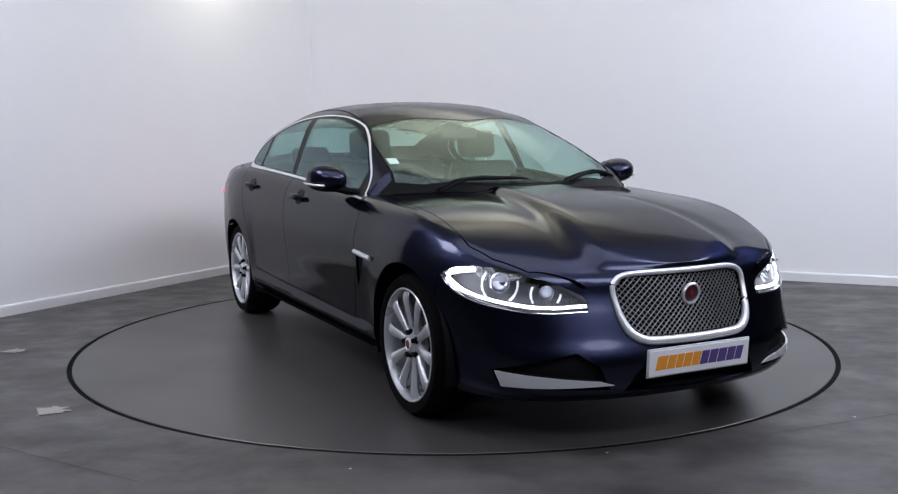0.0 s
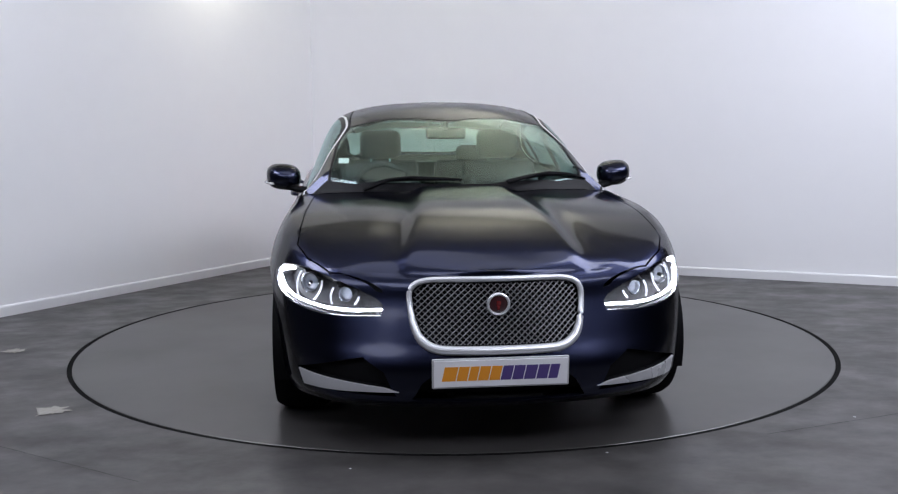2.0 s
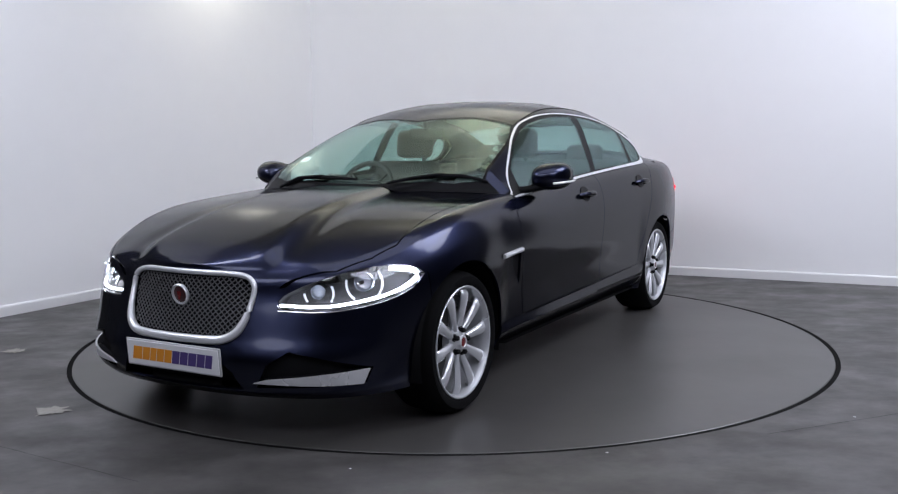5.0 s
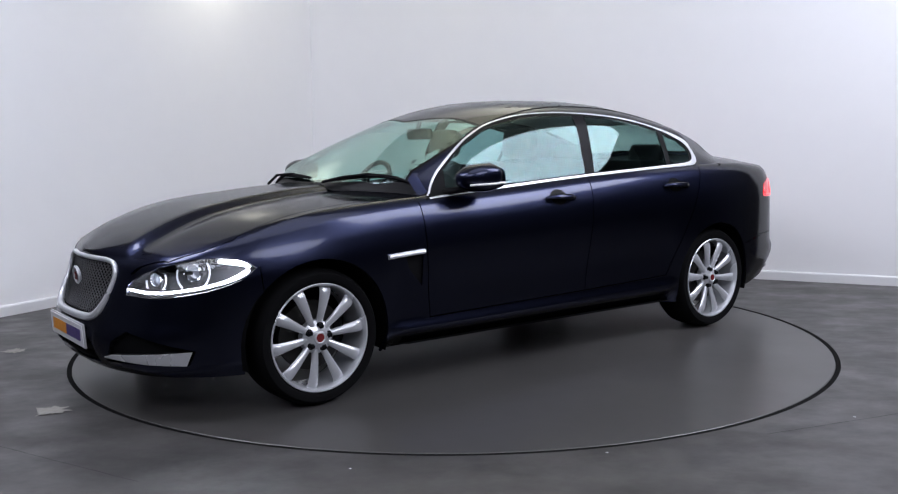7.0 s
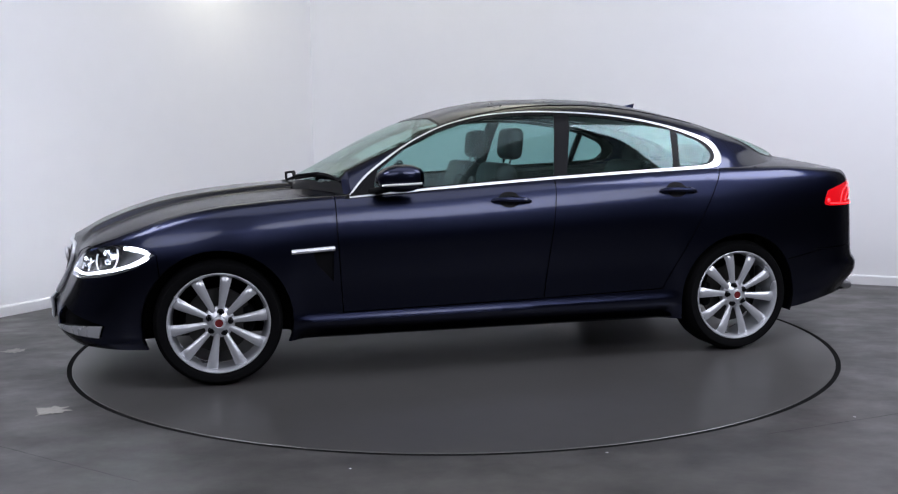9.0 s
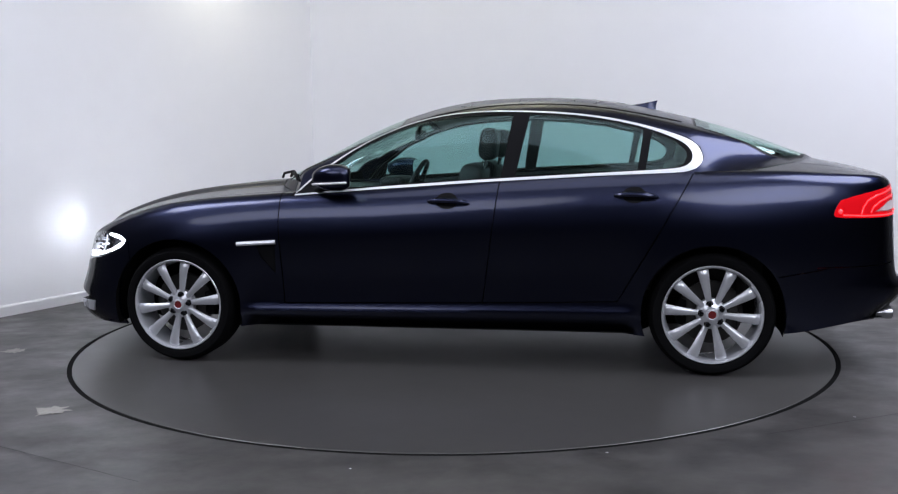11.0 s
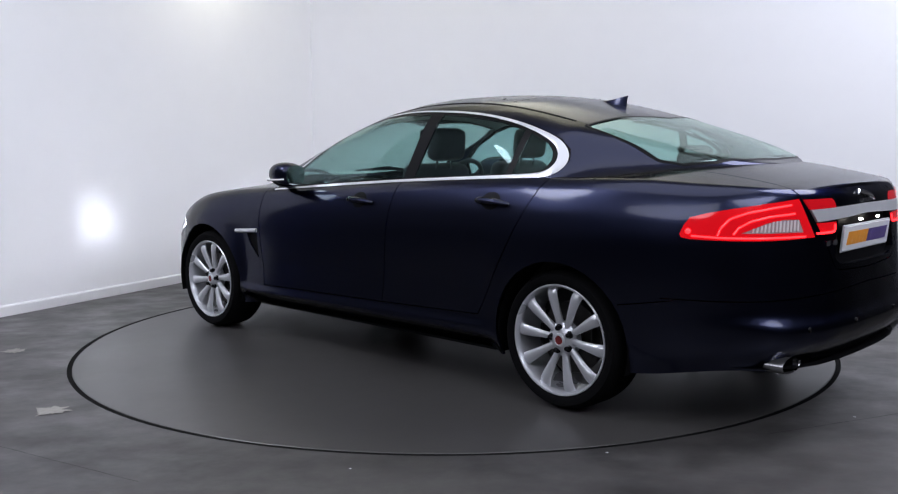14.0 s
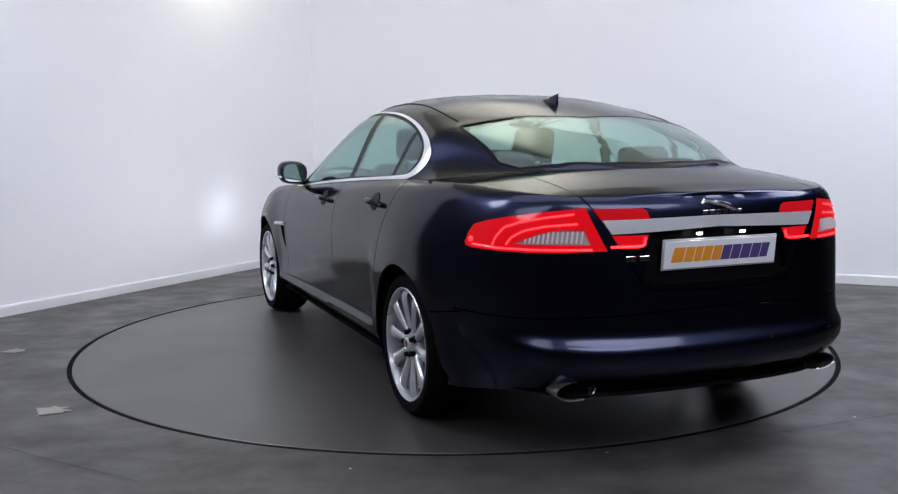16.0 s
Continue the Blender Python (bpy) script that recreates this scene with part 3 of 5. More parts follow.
    give(knife(bm, reg, [(.31, .960), (.33, .972), (.56, .974), (.54, .932), (.30, .932)], FRONT_VIEW, rear, (BOOT,)), TAIL_BOOT)
    give(knife(bm, reg, [(.31, .874), (.53, .876), (.50, .826), (.345, .826), (.325, .834)], FRONT_VIEW, rear, (BOOT,)), TAIL_LOW)
    give(knife(bm, reg, [(-.1, .938), (.56, .930), (.53, .878), (.30, .884), (-.1, .898)], FRONT_VIEW, rear, (BOOT,)), BRIGHT_BAR)
    give(knife(bm, reg, [(-.1, .892), (.30, .884), (.335, .72), (.30, .70), (.24, .69), (-.1, .688)], FRONT_VIEW, rear, (BOOT,)), RECESS)
    low = lambda c, n: c.y > .5 and c.z < 1.09
    panel(DOORF_O, SIDE_VIEW, DOOR_F, low, (BODY,))
    panel(DOORR_O, SIDE_VIEW, DOOR_R, low, (BODY,))
    give(knife(bm, reg, [(.985, .662), (.845, .664), (.848, .42), (.868, .42), (.93, .60)], SIDE_VIEW, low, (BODY,)), VENT)
    # thin joints between wings, bumpers and sills
    joints = [[(1.715, .68), (1.720, .68), (1.700, .5), (1.695, .5)], [(-1.80, .52), (-2.04, .56), (-2.04, .565), (-1.80, .525)]]
    for j in joints:
        bmesh.ops.delete(bm, geom=knife(bm, reg, j, SIDE_VIEW, lambda c, n: c.y > .5, (BODY,)), context="FACES")
    back = lambda c, n: c.x < -2.0 and c.z < .7
    bmesh.ops.delete(bm, geom=knife(bm, reg, [(-.1, .595), (.95, .565), (.95, .57), (-.1, .60)], FRONT_VIEW, back, (BODY,)), context="FACES")
    for f in bm.faces:
        if f[reg] == CABIN:
            f[reg] = SEAL if f.calc_center_median().x > .77 else BODY
        elif f[reg] == BODY:
            c = f.calc_center_median()
            if c.x > 1.70 or (c.x > 1.55 and c.z < .5):
                f[reg] = BUMPER_F
            elif c.x > .6 and c.z < 1.0:
                f[reg] = FENDER
            elif c.x < -1.78 and c.z < .566 + .012 * (1 - min(c.y / .9, 1)):
                f[reg] = BUMPER_R
            elif c.z < .38 and -1.2 < c.x < 1.1:
                f[reg] = SILL
    return bm, reg


SKIN, REG = cut_skin()


def skin_part(k, mirror, push=0.0, lip=0.012):
    """The faces of one panel as a mesh, with a folded edge; centre panels are mirrored and joined."""
    bm = bmesh.new()
    seen = {}
    for f in SKIN.faces:
        if f[REG] == k:
            vs = []
            for v in f.verts:
                if v not in seen:
                    seen[v] = bm.verts.new(v.co + v.normal * push)
                vs.append(seen[v])
            bm.faces.new(vs)
    if mirror:
        geom = bmesh.ops.duplicate(bm, geom=bm.verts[:] + bm.edges[:] + bm.faces[:])["geom"]
        twin = [g for g in geom if isinstance(g, bmesh.types.BMVert)]
        for v in twin:
            v.co.y = -v.co.y
        bmesh.ops.reverse_faces(bm, faces=[g for g in geom if isinstance(g, bmesh.types.BMFace)])
        bmesh.ops.remove_doubles(bm, verts=[v for v in bm.verts if abs(v.co.y) < 2e-4], dist=4e-4)
    if lip:
        bm.normal_update()
        edges = [e for e in bm.edges if e.is_boundary and not (abs(e.verts[0].co.y) < 1e-3 and abs(e.verts[1].co.y) < 1e-3)]
        normals = {v: v.normal.copy() for e in edges for v in e.verts}
        old = list(normals)
        r = bmesh.ops.extrude_edge_only(bm, edges=edges)
        bm.normal_update()
        for v in [g for g in r["geom"] if isinstance(g, bmesh.types.BMVert)]:
            best = min((o for e in v.link_edges for o in (e.other_vert(v),) if o in normals), key=lambda o: (o.co - v.co).length, default=None)
            if best is not None:
                v.co -= normals[best] * lip
    return bm


def pane(k, mirror, thick=.004):
    """A sheet of glass with an inner face."""
    bm = skin_part(k, mirror, lip=0)
    bm.normal_update()
    normals = [v.normal.copy() for v in bm.verts]
    edges = [e for e in bm.edges if e.is_boundary]
    geom = bmesh.ops.duplicate(bm, geom=bm.verts[:] + bm.edges[:] + bm.faces[:])
    twin = geom["vert_map"]
    inner = [g for g in geom["geom"] if isinstance(g, bmesh.types.BMFace)]
    for v in [w for w in bm.verts][:len(normals)]:
        twin[v].co -= normals[v.index] * thick
    bmesh.ops.reverse_faces(bm, faces=inner)
    for e in edges:
        a, b = e.verts
        bm.faces.new((a, b, twin[b], twin[a]))
    bmesh.ops.recalc_face_normals(bm, faces=bm.faces)
    inside = set(inner)
    outward = sum(f.calc_area() * f.normal.dot(f.calc_center_median() - Vector((-.3, 0, .4))) for f in bm.faces if f not in inside)
    if outward < 0:
        bmesh.ops.reverse_faces(bm, faces=bm.faces)
    return bm


def clear_shadow(obs):
    """Lets daylight and lamplight through panes."""
    for ob in obs if isinstance(obs, tuple) else (obs,):
        ob.visible_shadow = False


def flipped(bm):
    out = bm.copy()
    for v in out.verts:
        v.co.y = -v.co.y
    bmesh.ops.reverse_faces(out, faces=out.faces)
    return out


car = tagged(new("car"), "dark blue metallic saloon car with lit lamps and silver wheels", "car")
SHIFT = pose(0, CAR_Y, 0)


def cpart(name, bm, mat, label="", parent=None, smooth=True, angle=35):
    """A part of the car."""
    return part(name, bm, mat, parent or car, label, smooth, angle, at=SHIFT if parent is None else None)


def both_sides(name, bm, mat, label="", parents=(None, None), angle=35):
    twin = flipped(bm)
    return cpart(name, bm, mat, label, parents[0], angle=angle), cpart(name, twin, mat, label, parents[1], angle=angle)


bodyshell = cpart("body_shell", skin_part(BODY, True), PAINT)
cpart("bonnet", skin_part(BONNET, True), PAINT, "dark blue bonnet with raised creases")
cpart("boot_lid", skin_part(BOOT, True), PAINT)
cpart("front_bumper", skin_part(BUMPER_F, True), PAINT)
cpart("rear_bumper", skin_part(BUMPER_R, True), PAINT)
clear_shadow(cpart("windscreen", pane(SCREEN_R, True), SCREEN, "green-tinted windscreen glass"))
clear_shadow(cpart("rear_window", pane(REAR_GLASS, True), SCREEN, "green-tinted rear window glass"))
cpart("screen_seal", skin_part(SEAL, True, push=.001), BLACK, "black rubber screen seal")
cpart("screen_seal", skin_part(SEAL_BACK, True, push=.001), BLACK, "black rubber screen seal")
both_sides("front_wing", skin_part(FENDER, False), PAINT)
both_sides("sill", skin_part(SILL, False), PAINT)
DOORS_F = both_sides("front_door", skin_part(DOOR_F, False), PAINT)
DOORS_R = both_sides("rear_door", skin_part(DOOR_R, False), PAINT)
clear_shadow(both_sides("side_window", pane(GLASS_F, False), GLASS, "tinted side glass", DOORS_F))
clear_shadow(both_sides("side_window", pane(GLASS_R, False), GLASS, "tinted side glass", DOORS_R))
clear_shadow(both_sides("quarter_window", pane(GLASS_Q, False), GLASS, "tinted quarter glass", DOORS_R))
both_sides("window_trim", skin_part(CHROME_DLO, False, push=.001), BLACK, "black rubber window trim")
both_sides("window_pillar", skin_part(PILLAR, False, push=-.001), BLACK, "black window pillar")


# ---- wheels ----
def wheel(cx, side):
    hub = new("wheel")
    hub.parent = car
    hub.matrix_basis = pose(cx, CAR_Y + side * HUB_Y, HUB_Z, 0, 0, 0 if side > 0 else 180)
    R = HUB_Z
    twist = -.18 * side if cx > 0 else .22 * side
    bm = bmesh.new()
    prof = [(.246, -.215), (.262, -.222), (.300, -.232), (R - .016, -.222), (R - .004, -.205), (R, -.17), (R, -.06), (R - .004, -.028), (R - .014, -.008), (.298, .006), (.274, .006), (.258, -.002), (.250, -.012)]
    add_lathe(bm, prof, 72)
    bmesh.ops.recalc_face_normals(bm, faces=bm.faces)
    part("tyre", bm, RUBBER, hub, "black low-profile rubber tyre", angle=40)
    bm = bmesh.new()
    prof = [(.254, -.006), (.256, .000), (.253, .003), (.247, .001), (.240, -.012), (.236, -.035), (.228, -.12), (.240, -.2), (.252, -.21), (.249, -.2), (.236, -.12), (.244, -.03)]
    add_lathe(bm, prof, 72)
    bmesh.ops.recalc_face_normals(bm, faces=bm.faces)
    part("rim", bm, ALLOY, hub, "silver alloy rim", angle=40)
    # ten twisted spokes, in five pairs
    bm = bmesh.new()
    rows = []
    for j in range(11):
        t = j / 10
        r = .052 + t * .190
        wide = .0150 + .0160 * t ** 1.3
        front = -.028 + .022 * math.sin(t * math.pi * .5) - .016 * smooth_step(.86, 1.0, t)
        deep = front - .034 + .008 * t
        row = [(-wide, front - .010), (-wide * .72, front - .001), (wide * .1, front + .003), (wide * .80, front - .003), (wide, front - .014), (wide * .5, deep), (-wide * .5, deep)]
        rows.append([bm.verts.new((a, b, r)) for a, b in row])
    for a, b in zip(rows, rows[1:]):
        for k in range(7):
            bm.faces.new((a[k], b[k], b[(k + 1) % 7], a[(k + 1) % 7]))
    bm.faces.new(rows[0])
    bm.faces.new(rows[-1][::-1])
    bmesh.ops.recalc_face_normals(bm, faces=bm.faces)
    me_spoke = None
    for k in range(10):
        m = Matrix.Rotation(k * math.tau / 10 + twist, 4, "Y")
        if me_spoke is None:
            first = part("spoke", bm, ALLOY, hub, angle=50, at=m)
            me_spoke = first.data
        else:
            ob = new("spoke", me_spoke)
            ob.parent, ob.matrix_basis = hub, m
    bm = bmesh.new()
    add_lathe(bm, [(.030, -.012), (.040, -.014), (.058, -.026), (.078, -.036), (.080, -.07), (.030, -.07)], 40)
    bmesh.ops.recalc_face_normals(bm, faces=bm.faces)
    part("hub", bm, ALLOY, hub, angle=40)
    nut = None
    for k in range(5):
        a = k * math.tau / 5 + twist
        m = Matrix.Translation((.054 * math.sin(a), 0, .054 * math.cos(a)))
        if nut is None:
            bm = bmesh.new()
            add_lathe(bm, [(.0005, -.001), (.008, -.001), (.0118, -.005), (.0122, -.03), (.0005, -.03)], 6, closed=False)
            add_lathe(bm, [(.0120, -.0220), (.0150, -.0195), (.0175, -.0220), (.0175, -.03), (.0120, -.03)], 16)
            bmesh.ops.recalc_face_normals(bm, faces=bm.faces)
            nut = part("wheel_nut", bm, BLACK, hub, "black wheel nut", at=m).data
        else:
            ob = new("wheel_nut", nut)
            ob.parent, ob.matrix_basis = hub, m
    bm = bmesh.new()
    add_lathe(bm, [(.0005, -.004), (.0205, -.005), (.0215, -.012), (.0005, -.02)], 28, closed=False)
    bmesh.ops.recalc_face_normals(bm, faces=bm.faces)
    part("centre_cap", bm, RED_ENAMEL, hub, "dark red round centre cap")
    bm = bmesh.new()
    add_lathe(bm, [(.0205, -.004), (.0225, -.002), (.029, -.004), (.032, -.012), (.0205, -.014)], 32)
    bmesh.ops.recalc_face_normals(bm, faces=bm.faces)
    part("cap_ring", bm, SATIN, hub)
    bm = bmesh.new()
    add_lathe(bm, [(.07, -.10), (.165, -.10), (.165, -.128), (.07, -.128)], 48)
    add_lathe(bm, [(.0005, -.085), (.072, -.085), (.075, -.13), (.0005, -.13)], 32, closed=False)
    bmesh.ops.recalc_face_normals(bm, faces=bm.faces)
    part("brake_disc", bm, STEEL, hub, "dull steel brake disc")
    bm = bmesh.new()
    back = 1 if cx < 0 else -1
    arc = []
    for k in range(9):
        a = math.pi / 2 * (1 - back * side) + (k - 4) * .11
        arc.append((.152 * math.cos(a), -.115, .152 * math.sin(a)))
    add_tube(bm, arc, [.022, .03, .034, .034, .034, .034, .034, .03, .022], 8)
    bmesh.ops.recalc_face_normals(bm, faces=bm.faces)
    part("brake_caliper", bm, DULL, hub, "dark brake caliper")


for cx in (AXLE_F, AXLE_R):
    for side in (1, -1):
        wheel(cx, side)


def arch_liner(cx, r):
    """The dark tub behind a wheel."""
    bm = bmesh.new()
    n = 24
    rows = []
    for y, rr in ((.90, r + .004), (.70, r + .02), (.56, r + .02), (.56, .05)):
        rows.append([(cx + rr * math.cos(a), y, max(HUB_Z + rr * math.sin(a), .212)) for a in np.linspace(-.30, math.pi + .30, n)])
    grid_faces(bm, rows)
    bmesh.ops.recalc_face_normals(bm, faces=bm.faces)
    return bm


for cx, r in ((AXLE_F, .372), (AXLE_R, .362)):
    both_sides("arch_liner", arch_liner(cx, r), DULL, "black wheel arch liner")


def underbody():
    bm = bmesh.new()
    outline = []
    for i in range(0, NS, 6):
        x, y = PX[i] - NX[i] * .06, max(PY[i] - NY[i] * .06, 0)
        if abs(x - AXLE_F) < .4 or abs(x - AXLE_R) < .4:
            y = .60
        outline.append((x, y))
    top, low = [], []
    for x, y in outline:
        z = float(foot_z(x)) + .012
        top.append([(x, y, z), (x, 0, z)])
        low.append([(x, -y, z), (x, 0, z)])
    grid_faces(bm, top)
    grid_faces(bm, low)
    bmesh.ops.remove_doubles(bm, verts=bm.verts, dist=1e-5)
    return bm


cpart("underbody", underbody(), DULL, "black underbody tray")


# ---- lamps, grille and trim ----
from mathutils.bvhtree import BVHTree

SKIN.normal_update()
SURFACE = BVHTree.FromBMesh(SKIN)


def cast(start, way):
    hit, normal, _, _ = SURFACE.ray_cast(Vector(start), Vector(way))
    return hit, normal


def on_side(x, z, off=0.0):
    p, n = cast((x, 2.0, z), (0, -1, 0))
    return p + n * off if p else Vector((x, 0.9, z))


def on_front(y, z, off=0.0):
    p, n = cast((4.0, abs(y) + 1e-4, z), (-1, 0, 0))
    if p is None:
        p = Vector((2.2, abs(y), z))
    return Vector((p.x + off, y, z))


def on_rear(y, z, off=0.0):
    p, n = cast((-4.0, abs(y) + 1e-4, z), (1, 0, 0))
    if p is None:
        p = Vector((-2.45, abs(y), z))
    return Vector((p.x - off, y, z))


def on_top(x, y, off=0.0):
    p, n = cast((x, abs(y) + 1e-4, 3.0), (0, 0, -1))
    return Vector((x, y, p.z + off))


def on_view(view, h, z, off=0.0, sign=1):
    """The place on the skin met square on to a lamp, pushed out by off."""
    u, w = view
    out = u.cross(w)
    if out.x * sign < 0:
        out = -out
    p, n = cast(u * h + w * z + out * 4.0, -out)
    if p is None:
        return None
    return p + out * off


def rounded(poly, times=2):
    """Cuts the corners of a closed outline."""
    pts = [Vector(p) for p in poly]
    for _ in range(times):
        pts = [q for a, b in zip(pts, pts[1:] + pts[:1]) for q in (a * .75 + b * .25, a * .25 + b * .75)]
    return pts


def even_path(pts, n):
    pts = [Vector(p) for p in pts]
    ln = [0.0]
    for a, b in zip(pts, pts[1:]):
        ln.append(ln[-1] + (b - a).length)
    q = np.linspace(0, ln[-1], n)
    return [Vector([float(np.interp(v, ln, [p[k] for p in pts])) for k in range(len(pts[0]))]) for v in q]


def ribbon(pts, widths, tall):
    """A low bright strip laid on the skin along side-view points, each with its width."""
    bm = bmesh.new()
    got = []
    for x, z in pts:
        p, n = cast((x, 2.0, z), (0, -1, 0))
        if p is not None:
            got.append((p, n))
    rows = []
    for i, (p, n) in enumerate(got):
        d = (got[min(i + 1, len(got) - 1)][0] - got[max(i - 1, 0)][0]).normalized()
        n = n if n.y > 0 else -n
        n = (n + got[max(i - 1, 0)][1] + got[min(i + 1, len(got) - 1)][1]).normalized() if n.dot(got[max(i - 1, 0)][1]) > .5 else n
        b = n.cross(d).normalized()
        w = widths[i] / 2
        rows.append([p - b * w - n * .003, p - b * w + n * tall * .6, p - b * w * .6 + n * tall, p + b * w * .6 + n * tall, p + b * w + n * tall * .6, p + b * w - n * .003])
    grid_faces(bm, rows)
    bmesh.ops.recalc_face_normals(bm, faces=bm.faces)
    return bm


def window_surround():
    path = [(.748, .9345), (.55, .950), (.33, .966), (-.05, .992), (-.41, 1.0145), (-.9, 1.040), (-1.28, 1.058), (-1.35, 1.068), (-1.392, 1.094), (-1.406, 1.13), (-1.390, 1.176), (-1.335, 1.221),
            (-1.165, 1.2835), (-.96, 1.333), (-.72, 1.366), (-.41, 1.381), (-.24, 1.379), (-.06, 1.365), (.10, 1.331), (.23, 1.289), (.42, 1.200), (.61, 1.072), (.68, 1.012), (.744, .944)]
    wide = [.012, .017, .018, .018, .018, .018, .022, .034, .048, .056, .048, .030, .018, .015, .014, .014, .014, .014, .014, .014, .013, .013, .012, .010]
    pts = [Vector((x, z, w)) for (x, z), w in zip(path, wide)]
    for _ in range(2):
        mid = [q for a, b in zip(pts, pts[1:]) for q in (a * .75 + b * .25, a * .25 + b * .75)]
        pts = [pts[0]] + mid + [pts[-1]]
    both_sides("window_surround", ribbon([(p.x, p.y) for p in pts], [p.z for p in pts], .003), SATIN, "bright metal window surround", angle=60)


HEADLAMPS = []


def headlamp():
    """Both headlamps: clear cover, dark bowl, two projectors with bright bezels, a hooked light strip."""
    lenses = both_sides("headlamp", pane(HEADLAMP, False, .003), CLEAR, "clear headlamp cover")
    clear_shadow(lenses)
    HEADLAMPS.extend(lenses)
    both_sides("lamp_bowl", skin_part(HEADLAMP, False, push=-.075, lip=-.07), DULL, "dark lamp bowl", lenses)
    path = even_path([(-1.108, .567), (-1.0, .563), (-.9, .568), (-.8, .581), (-.7, .598), (-.62, .620), (-.565, .645), (-.535, .668), (-.545, .686), (-.585, .697), (-.63, .703), (-.665, .705)], 40)
    pts, rad = [], []
    for i, p in enumerate(path):
        q = on_view(LAMP_VIEW, p.x, p.y, -.016)
        if q is not None:
            pts.append(q)
            t = i / 39
            rad.append(.0062 + .0042 * smooth_step(.6, .78, t) - .003 * smooth_step(.93, 1, t))
    bm = add_tube(bmesh.new(), pts, rad, 8)
    bmesh.ops.recalc_face_normals(bm, faces=bm.faces)
    both_sides("light_strip", bm, DAY_LAMP, "lit white hooked light strip", lenses)
    low = [on_view(LAMP_VIEW, h, z, .001) for h, z in even_path([(-1.118, .5475), (-1.0, .545), (-.9, .549), (-.8, .561), (-.7, .578), (-.62, .600), (-.56, .626)], 24)]
    bm = add_tube(bmesh.new(), [p for p in low if p is not None], .0028, 6)
    both_sides("lamp_trim", bm, CHROME, "bright strip under the lamp", lenses)
    for h, z, r in ((-.772, .657, .043), (-.955, .622, .033)):
        c = on_view(LAMP_VIEW, h, z, -.035)
        m = Matrix.Translation(c) @ pose(0, 0, 0, 0, 0, -64)
        bm = bmesh.new()
        add_lathe(bm, [(r * 1.0, -.03), (r * 1.0, .006), (r * .9, .012), (r * .84, .008), (r * .8, -.03)], 36, m=m)
        bmesh.ops.recalc_face_normals(bm, faces=bm.faces)
        both_sides("projector_ring", bm, CHROME, "chrome projector ring", lenses)
        bm = bmesh.new()
        add_lathe(bm, [(r * .82 * math.sin(a), -.012 + r * .45 * math.cos(a)) for a in np.linspace(.01, math.pi / 2, 8)], 28, closed=False, m=m)
        bmesh.ops.recalc_face_normals(bm, faces=bm.faces)
        both_sides("projector_lens", bm, LENS, "round glass projector lens", lenses)
        for side in (1, -1):
            arc = []
            for a in np.linspace(-.95, .95, 14):
                hh, zz = h + side * r * 1.72 * math.cos(a), z + r * 1.72 * math.sin(a) - .004
                q = on_view(LAMP_VIEW, hh, zz, -.022)
                if q is not None and zz < .70 - max(0, -.75 - hh) * .32 and zz > .578:
                    arc.append(q)
            if len(arc) > 4:
                bm = add_tube(bmesh.new(), arc, .0045, 6)
                bmesh.ops.recalc_face_normals(bm, faces=bm.faces)
                both_sides("lamp_bezel", bm, BEZEL, "bright curved bezel with added glow", lenses)


def spot_helpers():
    """A small emitter in a black tube, added inside each lamp to throw a spot ahead."""
    for side, lens in zip((1, -1), HEADLAMPS):
        c = on_view(LAMP_VIEW, -.772, .657, -.035)
        m = Matrix.Translation((c.x + .012, side * c.y, c.z)) @ pose(0, 0, 0, 0, 0, -90 + 6 * side) @ pose(0, 0, 0, -2.0)
        bm = bmesh.new()
        add_lathe(bm, [(.0008, -.002), (.0075, -.002), (.0075, .036), (.0054, .036), (.0054, 0), (.0008, 0)], 20, closed=False, m=m)
        bmesh.ops.recalc_face_normals(bm, faces=bm.faces)
        cpart("emitter_tube", bm, PIT, "added black tube round the hidden emitter", parent=lens)
        bm = bmesh.new()
        bm.faces.new([bm.verts.new(m @ Vector((.0050 * math.cos(a), .0012, .0050 * math.sin(a)))) for a in np.linspace(0, math.tau, 15)[:-1]])
        cpart("spot_emitter", bm, SPOT_GLOW, "small added emitter for the spot ahead", parent=lens)


# added emitter for the spot on the wall, no part of the lamp
SPOT_GLOW = material("spot_emitter_glow", (0.9, 0.9, 0.95), 0.4, emit=(0.80, 0.86, 1.0), strength=52000.0)
LENS = material("dark_projector_glass", (0.16, 0.17, 0.2), 0.06, coat=1.0)
# bezel metal with a faint glow put in; it is no lamp itself
BEZEL = material("bezel_with_added_glow", (0.85, 0.86, 0.9), 0.2, 0.6, emit=(0.85, 0.9, 1.0), strength=0.35)
window_surround()
headlamp()
spot_helpers()


